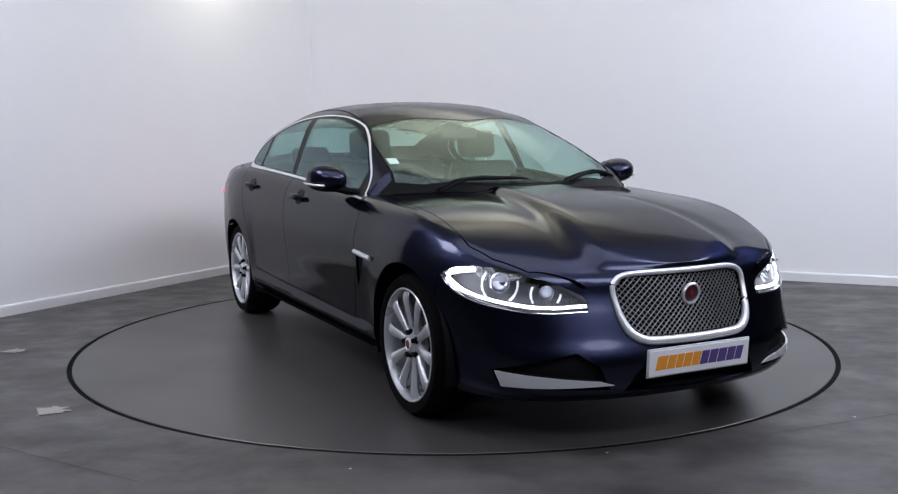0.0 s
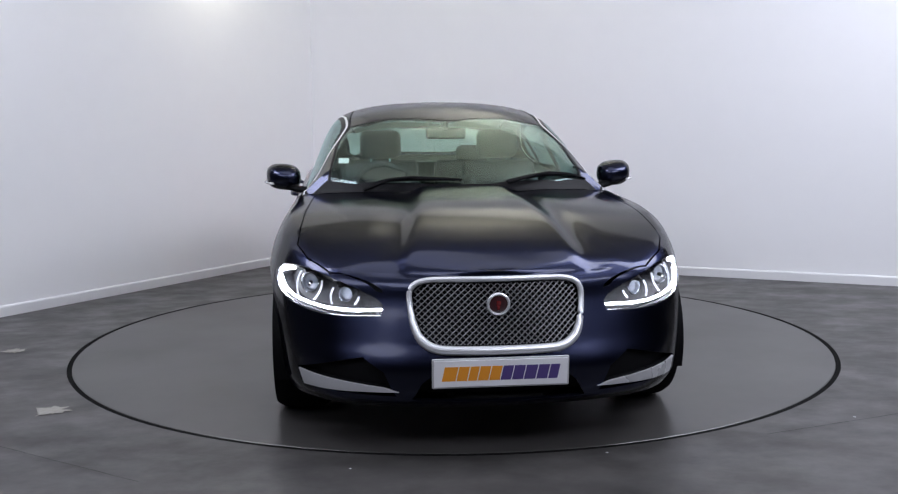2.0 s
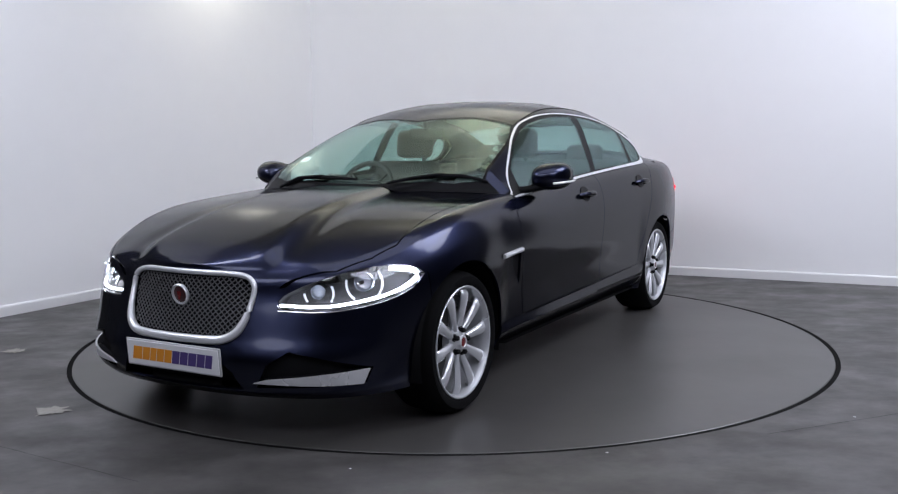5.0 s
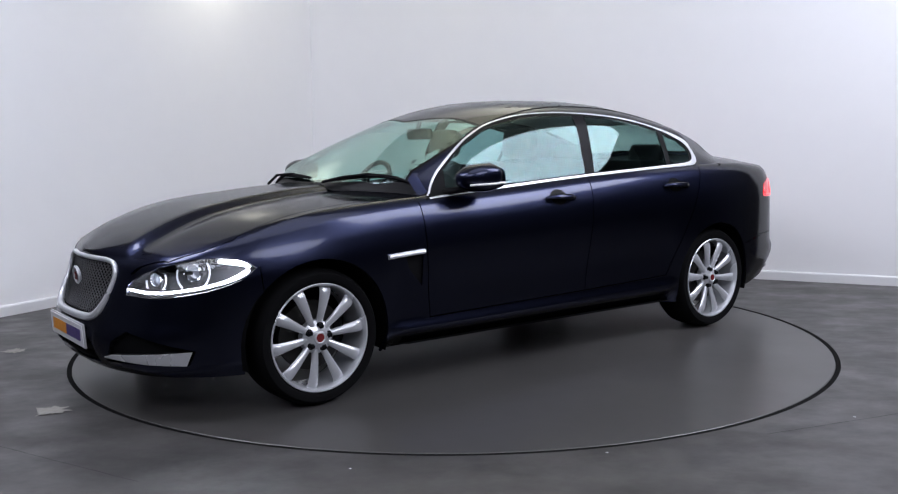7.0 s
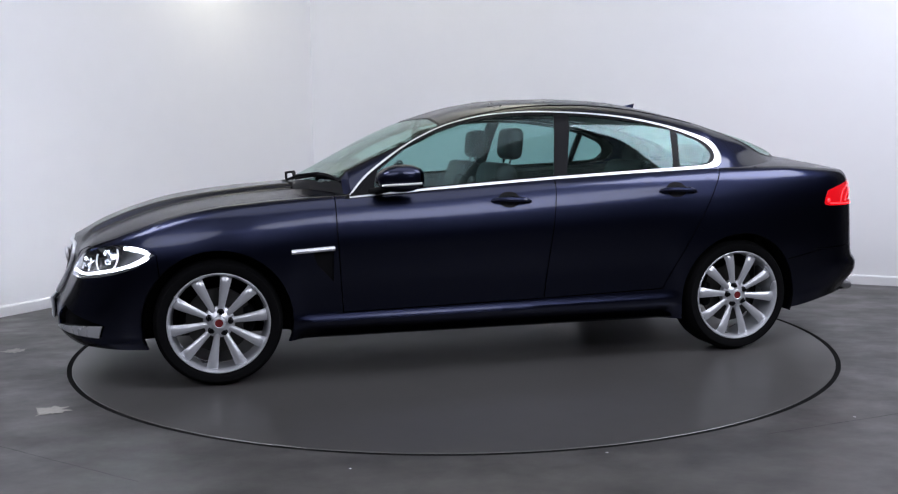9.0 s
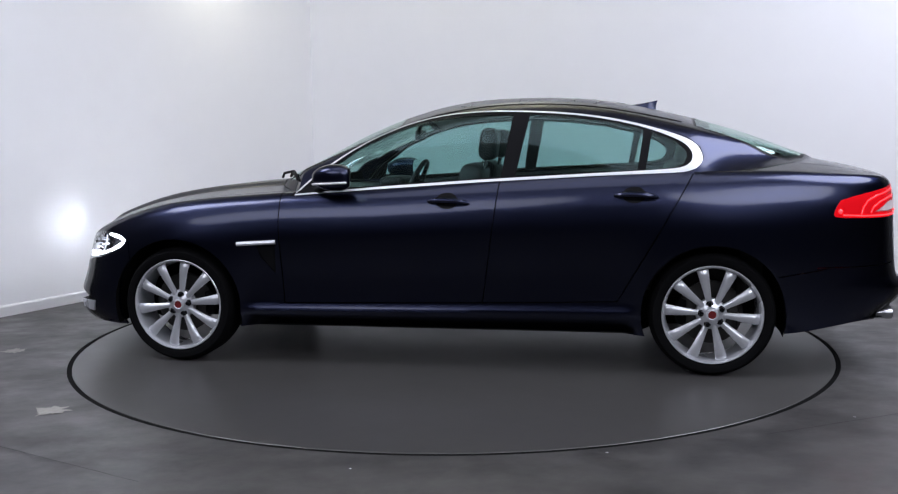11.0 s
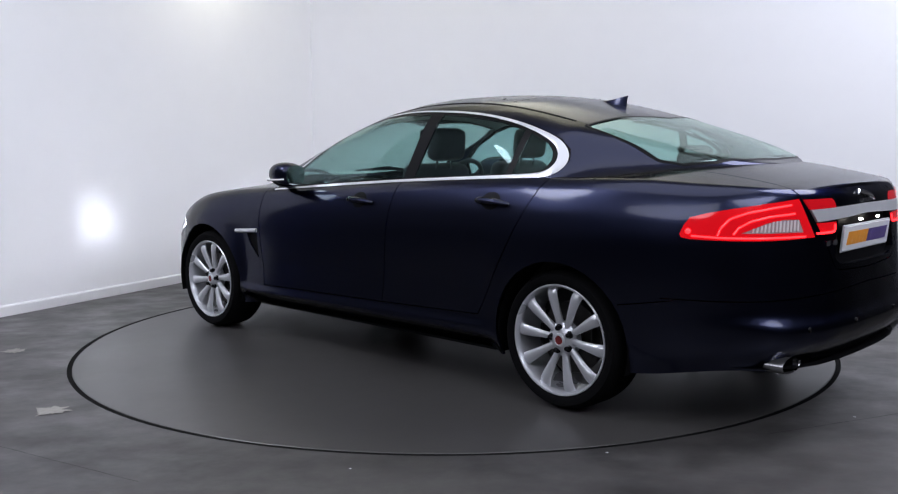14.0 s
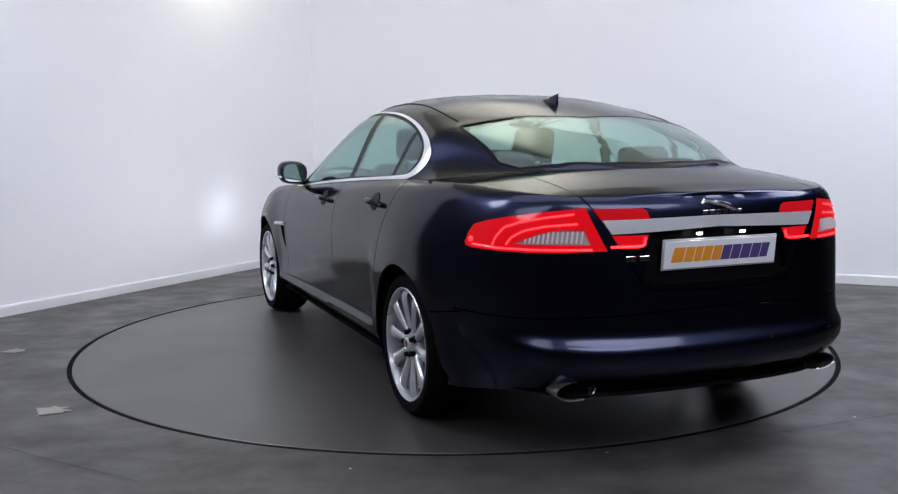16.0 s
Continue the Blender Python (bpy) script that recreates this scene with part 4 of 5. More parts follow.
def grille():
    cpart("grille_backing", skin_part(GRILLE, True, push=-.055, lip=-.05), DULL, "black grille backing")
    half = [p for p in GRILLE_O if p[0] > 0]
    loop = [(y, z) for y, z in half] + [(-y, z) for y, z in reversed(half)]
    smooth = rounded(loop, 2)
    pts, rad = [], []
    for p in smooth:
        pts.append(on_front(max(min(p.x, .5), -.5), p.y, .004))
        rad.append(.0115 + .007 * float(smooth_step(.6, .43, p.y)))
    bm = add_tube(bmesh.new(), pts, rad, 10, closed=True)
    bmesh.ops.recalc_face_normals(bm, faces=bm.faces)
    frame_ob = cpart("grille_frame", bm, SATIN, "bright metal grille surround", angle=60)
    inner = [Vector(p) for p in grown(loop, -.010)]

    def inside(y, z):
        ok = False
        for a, b in zip(inner, inner[1:] + inner[:1]):
            if (a.y > z) != (b.y > z) and y < (b.x - a.x) * (z - a.y) / (b.y - a.y) + a.x:
                ok = not ok
        return ok
    bm = bmesh.new()
    py, slope = .0255, .92
    for k in range(-32, 33):
        for sgn in (1, -1):
            run = []
            for z in np.linspace(.425, .69, 16):
                y = k * py + sgn * (z - .557) / slope
                if inside(y, z):
                    run.append(on_front(y, z, -.014 + .002 * sgn))
            if len(run) > 1:
                add_tube(bm, run, .0026, 5)
    bmesh.ops.recalc_face_normals(bm, faces=bm.faces)
    cpart("grille_mesh", bm, MESH, "bright woven wire mesh")
    c = on_front(0, .597, .004)
    m = Matrix.Translation(c) @ pose(0, 0, 0, 0, 0, -90) @ pose(0, 0, 0, -8)
    bm = bmesh.new()
    add_lathe(bm, [(.036, -.012), (.044, -.010), (.046, 0), (.042, .006), (.036, .003)], 40, m=m)
    bmesh.ops.recalc_face_normals(bm, faces=bm.faces)
    badge = cpart("badge", bm, SATIN, "round chrome badge ring")
    bm = bmesh.new()
    add_lathe(bm, [(.0005, .004), (.02, .003), (.036, -.003), (.036, -.012)], 36, closed=False, m=m)
    bmesh.ops.recalc_face_normals(bm, faces=bm.faces)
    cpart("badge_field", bm, BADGE_DARK, "dark red badge field", parent=badge)
    bm = bmesh.new()
    add_box(bm, (0, .005, .004), (.018, .005, .022), m, .004)
    add_box(bm, (0, .007, -.014), (.012, .006, .016), m, .003)
    cpart("badge_shape", bm, RED_ENAMEL, "plain red and silver raised shape", parent=badge)


BADGE_DARK = material("dark_badge_enamel", (0.05, 0.012, 0.016), 0.3, coat=0.6)
grille()
cpart("lower_intake", skin_part(INTAKE, True, push=-.045, lip=-.04), DULL, "black lower air intake")
both_sides("side_intake", skin_part(SIDE_INTAKE, False, push=-.03, lip=-.026), DULL, "black side intake")
both_sides("intake_blade", skin_part(BLADE, False, push=.005, lip=.008), SATIN, "bright metal blade")
both_sides("wing_vent", skin_part(VENT, False, push=-.012, lip=-.01), DULL, "black wing vent")


def plate(name, place, turn):
    """A show plate with a slanted two-colour mark drawn as plain blocks."""
    m = place @ turn                                   # local x to the plate's reading direction, y out of it, z up
    bm = bmesh.new()
    add_box(bm, (0, 0, 0), (.530, .010, .118), m, .004)
    ob = cpart(name, bm, PLATE_EDGE, "grey plate holder")
    bm = bmesh.new()
    add_box(bm, (0, .0065, 0), (.516, .004, .104), m, .001, 1)
    cpart("plate_face", bm, WHITE_PLATE, "white show plate", parent=ob)
    x = -.228
    widths = [.056, .044, .038, .044, .044, .044, .046, .048, .046, .040]
    for k, w in enumerate(widths):
        tall = .056
        bm = bmesh.new()
        lean = .012
        quad = [(x, -tall / 2), (x + w - .004, -tall / 2), (x + w - .004 + lean, tall / 2), (x + lean, tall / 2)]
        lo = [bm.verts.new(m @ Vector((-a, .0085, b))) for a, b in quad]
        hi = [bm.verts.new(m @ Vector((-a, .0095, b))) for a, b in quad]
        for i in range(4):
            bm.faces.new((lo[i], lo[(i + 1) % 4], hi[(i + 1) % 4], hi[i]))
        bm.faces.new(hi)
        bmesh.ops.recalc_face_normals(bm, faces=bm.faces)
        cpart("plate_block", bm, ORANGE if k < 5 else PURPLE, "slanted orange block" if k < 5 else "slanted purple block", parent=ob, smooth=False)
        x += w
    return ob


PLATE_EDGE = material("pale_grey_plate_edge", (0.5, 0.5, 0.52), 0.4)
plate("front_plate", pose(2.302, 0, .343), pose(0, 0, 0, 0, 0, -90) @ pose(0, 0, 0, -4))
plate("rear_plate", pose(-2.478, -.012, .795), pose(0, 0, 0, 0, 0, 90) @ pose(0, 0, 0, -6))
bm = bmesh.new()
add_box(bm, (2.275, 0, .343), (.05, .44, .085), None, .006)
cpart("plate_bracket", bm, DULL, "black plate bracket")


def tail_lamps():
    lamps = both_sides("tail_lamp", skin_part(TAILLAMP, False, push=.002, lip=.03), TAIL_RED, "lit red tail lamp lens")
    back = both_sides("reversing_lens", skin_part(REVERSE, False, push=-.003, lip=.01), WHITE_LENS, "ribbed clear reversing lens", lamps)
    bm = bmesh.new()
    for k in range(13):
        h = 1.165 + k * .0165
        lo, hi = .849, min(.894, .852 + (h - 1.12) * .31)
        a, b = on_view(TAIL_VIEW, h, lo, .0, -1), on_view(TAIL_VIEW, h + .004, hi, .0, -1)
        if a is not None and b is not None:
            add_tube(bm, [a, b], .0042, 6)
    bmesh.ops.recalc_face_normals(bm, faces=bm.faces)
    both_sides("lens_ribs", bm, RIB, "pale lens ribs", back)
    runs = (even_path([(.935, .834), (1.05, .828), (1.2, .827), (1.40, .826)], 22),
            even_path([(1.03, .836), (1.045, .87), (1.08, .905), (1.15, .928), (1.25, .945), (1.335, .955)], 22),
            even_path([(1.09, .842), (1.11, .868), (1.16, .895), (1.24, .912), (1.35, .920)], 18))
    for run in runs:
        pts = [p for p in (on_view(TAIL_VIEW, q.x, q.y, .001, -1) for q in run) if p is not None]
        bm = add_tube(bmesh.new(), pts, .0045, 6)
        bmesh.ops.recalc_face_normals(bm, faces=bm.faces)
        both_sides("glow_strip", bm, TAIL_GLOW, "glowing red light strip", lamps)
    both_sides("lamp_back", skin_part(TAILLAMP, False, push=-.035, lip=-.03), DULL, "black lamp back", lamps)
    p = on_view(TAIL_VIEW, .925, .852, 0, -1)
    bm = bmesh.new()
    bmesh.ops.create_uvsphere(bm, u_segments=14, v_segments=8, radius=.012, matrix=Matrix.Translation(p))
    both_sides("glow_bulb", bm, TAIL_GLOW, "glowing red side marker", lamps)
    both_sides("boot_lamp", skin_part(TAIL_BOOT, False, push=.002), TAIL_DIM, "dimly lit red boot lamp lens")
    lows = both_sides("boot_lamp", skin_part(TAIL_LOW, False, push=.002), TAIL_RED, "lit red boot lamp lens")
    pts = [on_rear(y, z, .003) for y, z in even_path([(.325, .865), (.33, .838), (.35, .834), (.46, .834)], 14)]
    bm = add_tube(bmesh.new(), pts, .005, 6)
    bmesh.ops.recalc_face_normals(bm, faces=bm.faces)
    both_sides("glow_strip", bm, TAIL_GLOW, "glowing red light strip", lows)
    cpart("boot_trim", skin_part(BRIGHT_BAR, True, push=.006), SATIN, "bright metal strip across the boot")
    cpart("plate_recess", skin_part(RECESS, True, push=-.028, lip=-.03), BLACK, "black plate recess")
    # plain raised marks where the maker's badges sit
    bm = bmesh.new()
    pts = [(.075, .992, .005), (.058, 1.002, .011), (.035, 1.0, .009), (.010, .995, .012), (-.022, .990, .011), (-.050, .980, .012), (-.075, .970, .007), (-.098, .960, .003)]
    add_tube(bm, [on_rear(y, z - .012, .006) for y, z, _ in pts], [r for _, _, r in pts], 8)
    bmesh.ops.recalc_face_normals(bm, faces=bm.faces)
    cpart("boot_badge", bm, CHROME, "plain slanted chrome badge shape")
    for y0, z0, n, w, tall in ((.072, .950, 6, .028, .016), (.412, .788, 2, .052, .026)):
        for k in range(n):
            y = y0 - k * (w + .003) - w / 2
            bm = bmesh.new()
            c = on_rear(y, z0, .001)
            add_box(bm, c, (.005, w * .8, tall * .8), None, .001, 1)
            cpart("badge_block", bm, CHROME, "small chrome badge block")


WHITE_LENS = material("ribbed_clear_lens", (0.5, 0.42, 0.42), 0.15, coat=1.0)
RIB = material("pale_lens_rib", (0.8, 0.76, 0.76), 0.2, coat=0.6)
tail_lamps()

for y in (.58,):
    bm = bmesh.new()
    rows = []
    for rx, rz, x in ((.080, .034, .14), (.085, .037, -.058), (.083, .0355, -.062), (.079, .0315, -.058), (.076, .030, .10)):
        rows.append([(-2.362 + x, y + rx * math.cos(a), .302 + rz * math.sin(a)) for a in np.linspace(0, math.tau, 33)])
    grid_faces(bm, rows)
    bmesh.ops.remove_doubles(bm, verts=bm.verts, dist=1e-5)
    bmesh.ops.recalc_face_normals(bm, faces=bm.faces)
    tips = both_sides("exhaust_tip", bm, EXHAUST, "oval chrome exhaust tip")
    # a flat black disc closes the tip
    bm = bmesh.new()
    bm.faces.new([bm.verts.new((-2.30, y + .078 * math.cos(a), .302 + .031 * math.sin(a))) for a in np.linspace(0, math.tau, 25)[:-1]])
    both_sides("exhaust_inside", bm, DULL, "flat black disc closing the exhaust tip", tips)


def door_mirror():
    """A rounded shell on an arm, with a bright lower strip and a glass facing back."""
    bm = bmesh.new()
    c = Vector((.495, .935, 1.032))
    nu, nv = 28, 18
    rows = []
    for j in range(nv + 1):
        v = -math.pi / 2 + math.pi * j / nv
        row = []
        for i in range(nu + 1):
            u = math.tau * i / nu
            e = lambda t, p: math.copysign(abs(t) ** p, t)
            x, y, z = e(math.cos(v), .75) * e(math.cos(u), .8), e(math.cos(v), .75) * e(math.sin(u), .7), e(math.sin(v), .75)
            px = x * (.125 if x > 0 else .10)
            flat = max(px, -.085)
            row.append(c + Vector((flat - .02 * y, y * .095 * (1 - .10 * max(x, 0)), z * .072 * (1 - .35 * max(x, 0) ** 2) + .006 * y)))
        rows.append(row)
    grid_faces(bm, rows)
    bmesh.ops.remove_doubles(bm, verts=bm.verts, dist=5e-4)
    bmesh.ops.recalc_face_normals(bm, faces=bm.faces)
    shells = both_sides("door_mirror", bm, PAINT, "dark blue door mirror shell", angle=60)
    bm = bmesh.new()
    add_tube(bm, [(.62, .80, .960), (.60, .85, .968), (.55, .90, .985)], [.03, .026, .034], 10, flat=.7)
    bmesh.ops.recalc_face_normals(bm, faces=bm.faces)
    both_sides("mirror_arm", bm, DULL, "black mirror arm", shells)
    bm = bmesh.new()
    strip = [c + Vector((.07 - .19 * t, .083 + .016 * math.sin(t * math.pi), -.030 + .008 * t)) for t in np.linspace(0, .85, 9)]
    add_tube(bm, [c + Vector((.105, .05, -.033))] + strip, .0065, 6)
    bmesh.ops.recalc_face_normals(bm, faces=bm.faces)
    both_sides("mirror_strip", bm, STRIP, "white indicator strip", shells)
    bm = bmesh.new()
    bm.faces.new([bm.verts.new(c + Vector((-.0875 - .02 * .9 * math.cos(a), .078 * math.copysign(abs(math.cos(a)) ** .7, math.cos(a)), .056 * math.copysign(abs(math.sin(a)) ** .7, math.sin(a))))) for a in np.linspace(0, math.tau, 33)[:-1]])
    bmesh.ops.recalc_face_normals(bm, faces=bm.faces)
    both_sides("mirror_glass", bm, MIRROR, "mirror glass", shells)


STRIP = material("white_indicator_plastic", (0.8, 0.8, 0.8), 0.25, coat=0.6)
MIRROR = material("mirror_silvering", (0.75, 0.85, 0.83), 0.02, 1.0)
door_mirror()

for x0, z0, doors in ((-.115, .897, DOORS_F), (-1.09, .93, DOORS_R)):
    bm = bmesh.new()
    pts = []
    for t in np.linspace(-1, 1, 13):
        pts.append(on_side(x0 + t * .108, z0 + .004 * t, .030 * (1 - abs(t) ** 3.5) + .004))
    add_tube(bm, pts, [.008 + .008 * (1 - abs(t) ** 3) for t in np.linspace(-1, 1, 13)], 8)
    bmesh.ops.recalc_face_normals(bm, faces=bm.faces)
    both_sides("door_handle", bm, PAINT, "dark blue pull handle", doors)
    # flat black patch on the door stands for the shaded hollow
    bm = bmesh.new()
    n = 24
    c = bm.verts.new(on_side(x0 + .01, z0 + .010, .004))
    rim = [bm.verts.new(on_side(x0 + .01 + .060 * math.cos(a), z0 + .008 + .042 * math.sin(a), .003)) for a in np.linspace(0, math.tau, n + 1)[:-1]]
    for k in range(n):
        bm.faces.new((c, rim[k], rim[(k + 1) % n]))
    bmesh.ops.recalc_face_normals(bm, faces=bm.faces)
    both_sides("handle_shade_patch", bm, BLACK, "flat dark patch for the shaded hollow behind the handle", doors)

bm = bmesh.new()
add_tube(bm, [on_side(x, z, .004) for x, z in even_path([(1.06, .669), (.84, .682)], 12)], .0125, 8, flat=1.0)
bmesh.ops.recalc_face_normals(bm, faces=bm.faces)
both_sides("vent_bar", bm, SATIN, "bright wing vent bar")


def wipers():
    for y0, y1, x0, x1 in ((-.50, .01, .918, .962), (.24, .70, .97, .778)):
        pts = []
        for t in np.linspace(0, 1, 12):
            y, x = y0 + (y1 - y0) * t, x0 + (x1 - x0) * t
            pts.append(on_top(x, y, .016))
        bm = add_tube(bmesh.new(), pts, [.006 + .007 * math.sin(math.pi * t) for t in np.linspace(0, 1, 12)], 6)
        arm = [pts[6] + Vector((0, 0, .010)), pts[3] + Vector((.05, 0, .004)), pts[0] + Vector((.05, 0, -.004))]
        add_tube(bm, arm, .008, 6)
        bmesh.ops.recalc_face_normals(bm, faces=bm.faces)
        cpart("wiper", bm, DULL, "black windscreen wiper")


PLATE_LAMP = material("warm_plate_lamp", (0.9, 0.85, 0.75), 0.3, emit=(1.0, 0.93, 0.84), strength=12.0)
wipers()
# black scuttle panel under the screen
bm = bmesh.new()
rows = []
for x in np.linspace(.90, 1.03, 6):
    rows.append([(x - .22 * (y / .72) ** 2, y, float(cap_z(max(x - .22 * (y / .72) ** 2, .6), y)) + .003 - .012 * (1.03 - x) / .13) for y in np.linspace(-.70, .70, 29)])
grid_faces(bm, rows)
bmesh.ops.recalc_face_normals(bm, faces=bm.faces)
cpart("scuttle_panel", bm, DULL, "black scuttle panel")

bm = bmesh.new()
rows = []
for t in np.linspace(0, 1, 9):
    x = -1.06 - .17 * t
    base = on_top(x, 0, -.004).z
    top = .062 * t ** 1.25
    w = .022 * (1 - .3 * t) * (.25 + .75 * math.sin(math.pi * min(.9, .15 + t * .8)))
    rows.append([(x, w, base), (x - .004 * t, w * .45, base + top * .6), (x - .012 * t, .002, base + top), (x - .012 * t, -.002, base + top), (x - .004 * t, -w * .45, base + top * .6), (x, -w, base)])
grid_faces(bm, rows)
bm.verts.ensure_lookup_table()
bm.faces.new(bm.verts[-6:])
bmesh.ops.recalc_face_normals(bm, faces=bm.faces)
cpart("aerial_fin", bm, PAINT, "dark blue shark-fin aerial")


# dark joints along both sides of the roof
bm = add_tube(bmesh.new(), [on_top(x, .545 + .035 * smooth_step(-.5, -1.33, x) + .02 * smooth_step(-.3, .1, x), .0005) for x in np.linspace(.09, -1.335, 40)], .0035, 6)
bmesh.ops.recalc_face_normals(bm, faces=bm.faces)
both_sides("roof_joint", bm, DULL, "thin black roof joint strip")

# small fittings: bonnet slot, parking sensors, plate lamps
bm = bmesh.new()
slot = [on_top(1.045 + .012 * math.sin(a), -.312 + .068 * math.cos(a), .0025) for a in np.linspace(0, math.tau, 25)[:-1]]
bm.faces.new([bm.verts.new(p) for p in slot])
bmesh.ops.recalc_face_normals(bm, faces=bm.faces)
cpart("bonnet_slot", bm, DULL, "dark slot in the bonnet")
for y in (.22, .56):
    c = on_rear(y, .452, 0)
    bm = bmesh.new()
    add_lathe(bm, [(.0005, .004), (.009, .004), (.011, .001), (.011, -.01), (.0005, -.01)], 16, closed=False, m=Matrix.Translation(c) @ pose(0, 0, 0, 0, 0, 90))
    bmesh.ops.recalc_face_normals(bm, faces=bm.faces)
    both_sides("parking_sensor", bm, BLACK, "small round parking sensor")
bm = bmesh.new()
add_box(bm, (-2.497, .10, .872), (.012, .022, .009), None, .003)
both_sides("plate_lamp", bm, PLATE_LAMP, "small lit plate lamp")


# ---- the cabin's inside ----
def seat(y, x, thing):
    """A front seat: cushion, backrest, headrest."""
    bm = bmesh.new()
    add_box(bm, (x + .30, y, .50), (.50, .50, .16), None, .05, 3)
    base = cpart("seat", bm, LEATHER, "charcoal leather seat")
    bm = bmesh.new()
    m = pose(x, y, .80, 0, -17, 0)
    add_box(bm, (0, 0, .0), (.13, .47, .60), m, .05, 3)
    for s in (1, -1):
        add_box(bm, (.05, s * .20, -.03), (.10, .09, .46), m, .04, 3)
    cpart("backrest", bm, LEATHER, parent=base)
    bm = bmesh.new()
    m2 = pose(x - .155, y, 1.20, 0, -6, 0)
    add_box(bm, (0, 0, 0), (.10, .26, .185), m2, .045, 3)
    head = cpart("headrest", bm, LEATHER, parent=base)
    bm = bmesh.new()
    for s in (1, -1):
        add_tube(bm, [(x - .15, y + s * .06, 1.16), (x - .12, y + s * .06, 1.04)], .007, 8)
    cpart("headrest_post", bm, CHROME, parent=base)


for y in (.375, -.375):
    seat(y, -.12, car)


def cabin_inside():
    bm = bmesh.new()
    for s in (1, -1):
        add_box(bm, (-.98, s * .36, .52), (.50, .62, .16), None, .05, 3)
        add_box(bm, (0, 0, 0), (.14, .60, .58), pose(-1.30, s * .36, .80, 0, -22, 0), .05, 3)
    bench = cpart("rear_bench", bm, LEATHER, "charcoal leather rear bench")
    for y in (.37, -.37):
        bm = bmesh.new()
        add_box(bm, (0, 0, 0), (.10, .27, .14), pose(-1.43, y, 1.115, 0, -14, 0), .045, 3)
        cpart("rear_headrest", bm, LEATHER, parent=bench)
    bm = bmesh.new()
    rows = []
    for x in np.linspace(-1.40, -2.06, 16):
        w = max(footprint(x) - .006, .05)
        z = 1.06 if x > -1.9 else 1.06 + (-1.9 - x) * .25
        rows.append([(x, y, z) for y in np.linspace(-w, w, 13)])
    grid_faces(bm, rows)
    rows = [[(-1.62, y, z) for y in np.linspace(-.84, .84, 9)] for z in (.25, .7, 1.058)]
    grid_faces(bm, rows)
    cpart("parcel_shelf", bm, LEATHER, "dark parcel shelf")
    bm = bmesh.new()
    rows = []
    for x, z in ((.30, .60), (.40, .80), (.46, .905), (.54, .945), (.70, .955), (.86, .955), (.92, .93), (.92, .6)):
        w = min(.74, float(edge_y(x)) - .06) if x < .75 else .74 - (x - .75) * .9
        rows.append([(x - .04 * (y / .74) ** 2, y, z - .03 * (y / .74) ** 2) for y in np.linspace(-w, w, 21)])
    grid_faces(bm, rows)
    bmesh.ops.recalc_face_normals(bm, faces=bm.faces)
    cpart("dashboard", bm, LEATHER, "dark dashboard", angle=60)
    bm = bmesh.new()
    add_box(bm, (.44, -.375, .955), (.16, .34, .07), None, .03, 3)
    cpart("instrument_hood", bm, LEATHER, "dark instrument hood")
    m = pose(.32, -.375, .92, 0, 64, 0)
    bm = bmesh.new()
    add_tube(bm, [m @ Vector((.185 * math.cos(a), .185 * math.sin(a), 0)) for a in np.linspace(0, math.tau, 41)[:-1]], .016, 8, closed=True)
    wheel_ob = cpart("steering_wheel", bm, LEATHER, "black leather steering wheel")
    bm = bmesh.new()
    add_box(bm, (0, 0, -.02), (.12, .13, .05), m, .02, 2)
    for a in (0, 2.3, -2.3):
        add_tube(bm, [m @ Vector((.05 * math.cos(a), .05 * math.sin(a), -.01)), m @ Vector((.18 * math.cos(a), .18 * math.sin(a), 0))], .014, 8, flat=.6)
    add_tube(bm, [m @ Vector((0, 0, -.03)), m @ Vector((0, 0, -.22))], .03, 10)
    bmesh.ops.recalc_face_normals(bm, faces=bm.faces)
    cpart("steering_boss", bm, DULL, parent=wheel_ob)
    bm = bmesh.new()
    add_box(bm, (.20, 0, 1.262), (.035, .235, .065), None, .015, 3)
    add_tube(bm, [(.22, 0, 1.28), (.19, 0, 1.355)], .014, 8)
    cpart("rear_view_mirror", bm, DULL, "black rear-view mirror")
    # floor, door linings and roof lining
    bm = bmesh.new()
    rows = []
    for x in np.linspace(.9, -1.75, 30):
        w = min(float(edge_y(x)), .80) - .07
        e, top = float(edge_y(x)) - .014, float(edge_top(x))
        rows.append([(x, e, top - .012), (x, w, top - .03), (x, w + .02, .70), (x, w, .42), (x, .4, .30), (x, 0, .36), (x, -.4, .30), (x, -w, .42), (x, -w - .02, .70), (x, -w, top - .03), (x, -e, top - .012)])
    grid_faces(bm, rows)
    bmesh.ops.recalc_face_normals(bm, faces=bm.faces)
    cpart("cabin_lining", bm, LEATHER, "dark floor and door lining")
    bm = bmesh.new()
    rows = []
    for x in np.linspace(.16, -1.36, 30):
        ys, zs = cabin_section(x, 60)
        keep = [(x, y, z - .03) for y, z in zip(ys, zs) if y < .55]
        row = even_path(keep[::-1], 10)
        rows.append([(p.x, -p.y, p.z) for p in row[::-1]][:-1] + [tuple(p) for p in row])
    grid_faces(bm, rows)
    bmesh.ops.recalc_face_normals(bm, faces=bm.faces)
    cpart("roof_lining", bm, CREAM, "pale cloth roof lining")
    bm = bmesh.new()
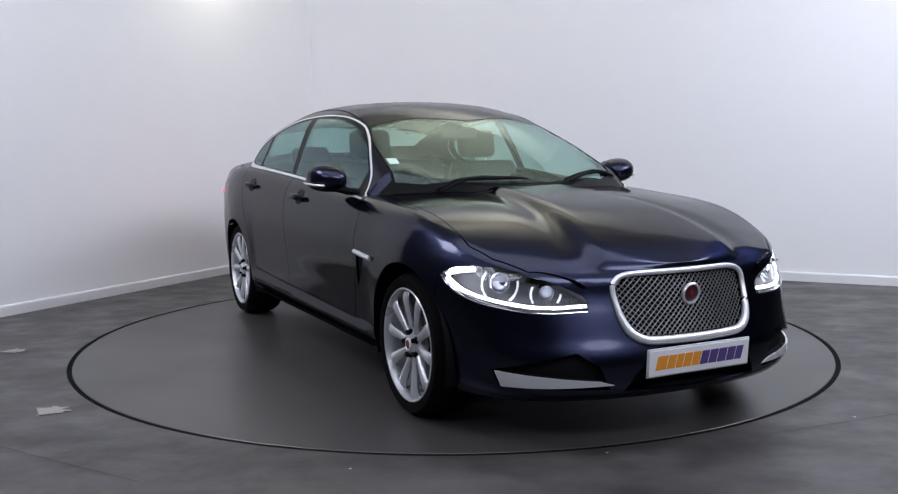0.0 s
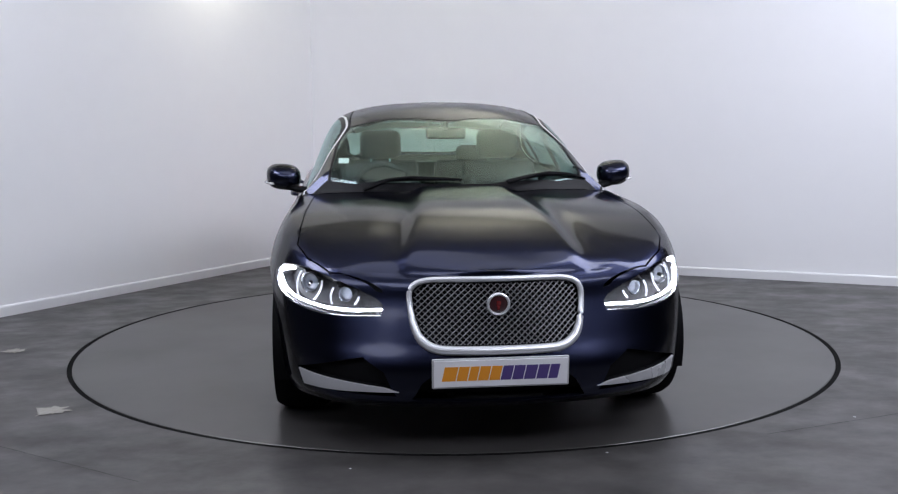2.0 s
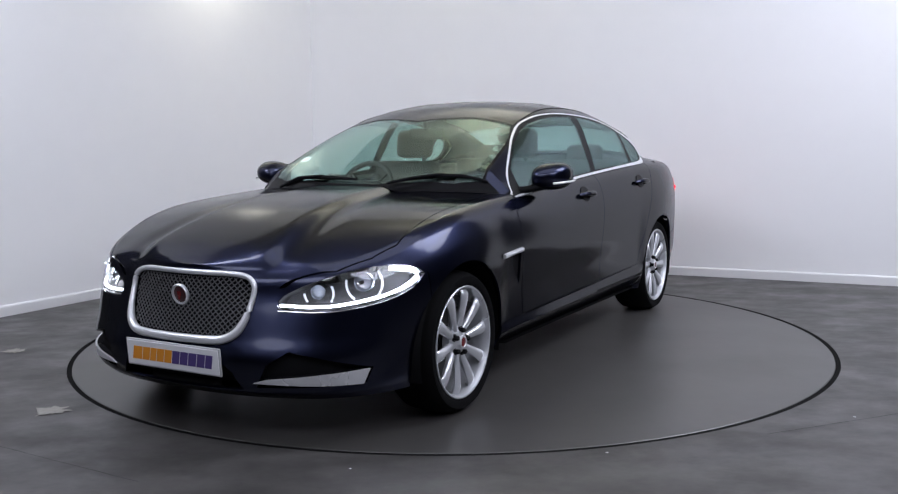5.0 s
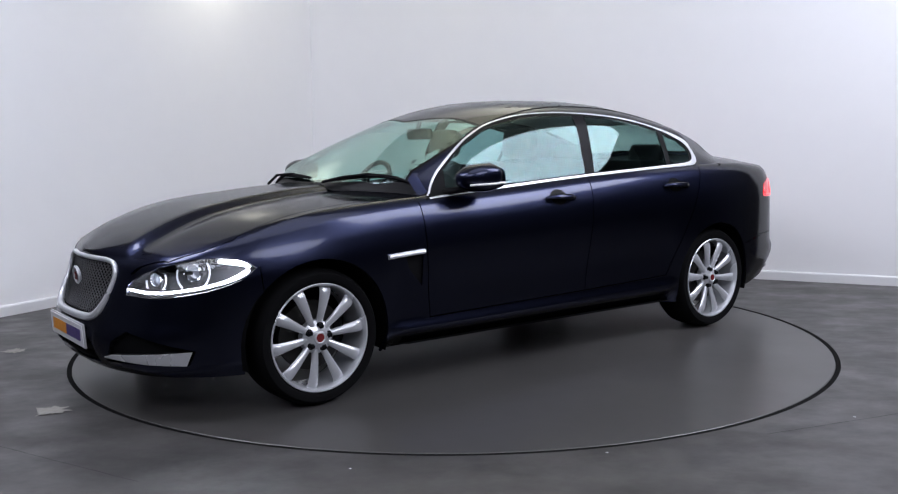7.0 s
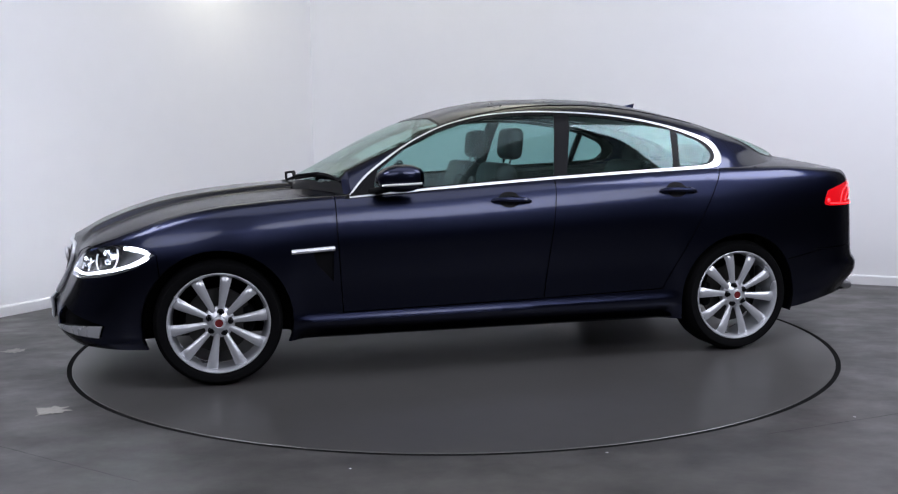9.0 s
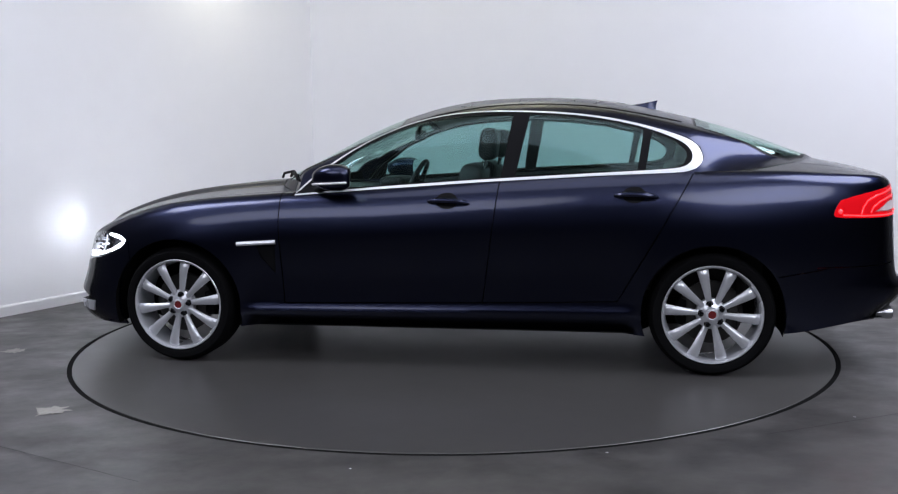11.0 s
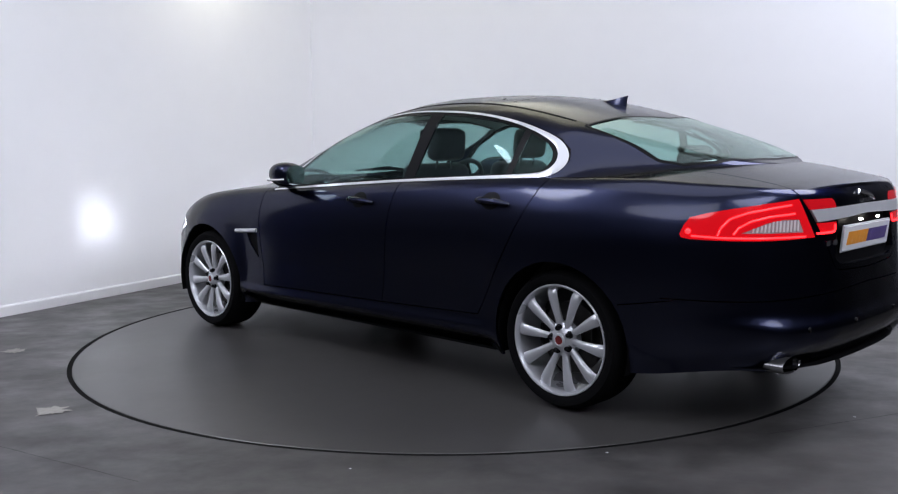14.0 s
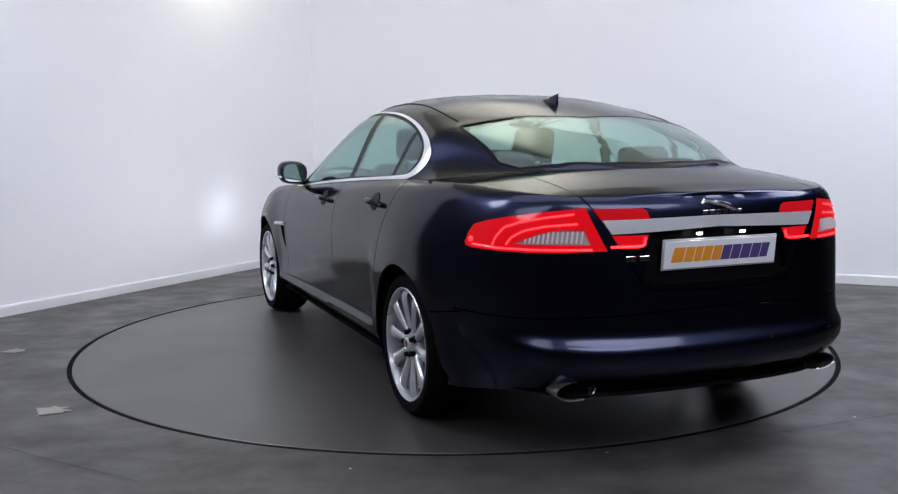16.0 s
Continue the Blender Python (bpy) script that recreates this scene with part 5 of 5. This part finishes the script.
    add_box(bm, (0, 0, 0), (.002, .055, .055), Matrix.Translation(on_top(.60, -.60, -.025)) @ pose(0, 0, 0, 0, -62, 0), 0.0)
    cpart("windscreen_sticker", bm, WHITE_PLATE, "small white windscreen sticker")


cabin_inside()


def water_drops():
    """Drops left standing on the roof."""
    rng = random.Random(4)
    bm = bmesh.new()
    for _ in range(230):
        x, y = rng.uniform(-1.05, -.12), rng.uniform(-.52, .52)
        r = rng.choice((.003, .004, .006, .009, .014))
        p = on_top(x, y, 0)
        bmesh.ops.create_icosphere(bm, subdivisions=1, radius=1.0, matrix=Matrix.Translation(p) @ Matrix.Rotation(rng.uniform(0, 3), 4, "Z") @ Matrix.Diagonal((r * rng.uniform(.8, 1.8), r, .0022, 1)))
    ob = cpart("water_drops", bm, WATER, "standing water drops on the roof")
    tagged(ob, kind="stuff")


WATER = material("water_drop", (0.02, 0.02, 0.025), 0.02, coat=1.0)
water_drops()


# ---- marks on the floor ----
def scuff(x, y, r, seed, mat=STAIN, stretch=1.6, label="pale scuffed patch on the grey floor"):
    rng = random.Random(seed)
    bm = bmesh.new()
    n = 36
    c = bm.verts.new((x, y, .0042))
    rim = []
    for k in range(n):
        a = k * math.tau / n
        rr = r * (.55 + .45 * rng.random()) * (1.25 if k % 5 == 0 else 1)
        rim.append(bm.verts.new((x + rr * math.cos(a), y + rr * stretch * .6 * math.sin(a), .0035)))
    for k in range(n):
        bm.faces.new((c, rim[k], rim[(k + 1) % n]))
    tagged(mesh_object("floor_scuff", bm, mat, smooth=False), label, "floor mark")


scuff(-1.86, -1.60, .085, 2)
scuff(-2.62, -.34, .07, 5, label="small pale scuffed patch on the grey floor")
scuff(-.39, -2.40, .007, 7, WHITE_PLATE, label="tiny white paint speck on the floor")
scuff(1.76, -1.80, .008, 8, WHITE_PLATE, label="tiny white paint speck on the floor")
scuff(.60, -2.245, .007, 9, WHITE_PLATE, label="tiny white paint speck on the floor")


def floor_line(a, b, wide, mat, label):
    d = (Vector(b) - Vector(a)).normalized()
    s = Vector((-d.y, d.x)) * wide / 2
    rng = random.Random(11)
    bm = bmesh.new()
    rows = []
    for t in np.linspace(0, 1, 24):
        p = Vector(a).lerp(Vector(b), t) + s * rng.uniform(-.6, .6)
        k = rng.uniform(.5, 1.0)
        rows.append([(p.x - s.x * k, p.y - s.y * k, .003), (p.x + s.x * k, p.y + s.y * k, .003)])
    grid_faces(bm, rows)
    tagged(mesh_object("floor_crack", bm, mat, smooth=False), label, "floor mark")


CRACK = material("dark_floor_crack", (0.035, 0.034, 0.034), 0.7, grain=0.3, grain_size=50)
floor_line((-2.10, -1.96), (-1.15, -2.52), .005, CRACK, "thin dark crack across the worn floor")
floor_line((1.30, -2.03), (2.30, -1.62), .006, CRACK, "thin dark crack across the worn floor")


# ---- what moves: the table and the car on it turn together ----
def motions():
    start = ((0.0, -63.0), (0.25, -64.3), (0.5, -66.6), (1.0, -72.0))
    turns = list(start) + [(t / 2, -60.85 - 11.648 * t / 2) for t in range(3, 33)]
    for thing in (table, car):
        walk(thing, [(t, pose(0, 0, 0, 0, 0, a)) for t, a in turns])


motions()
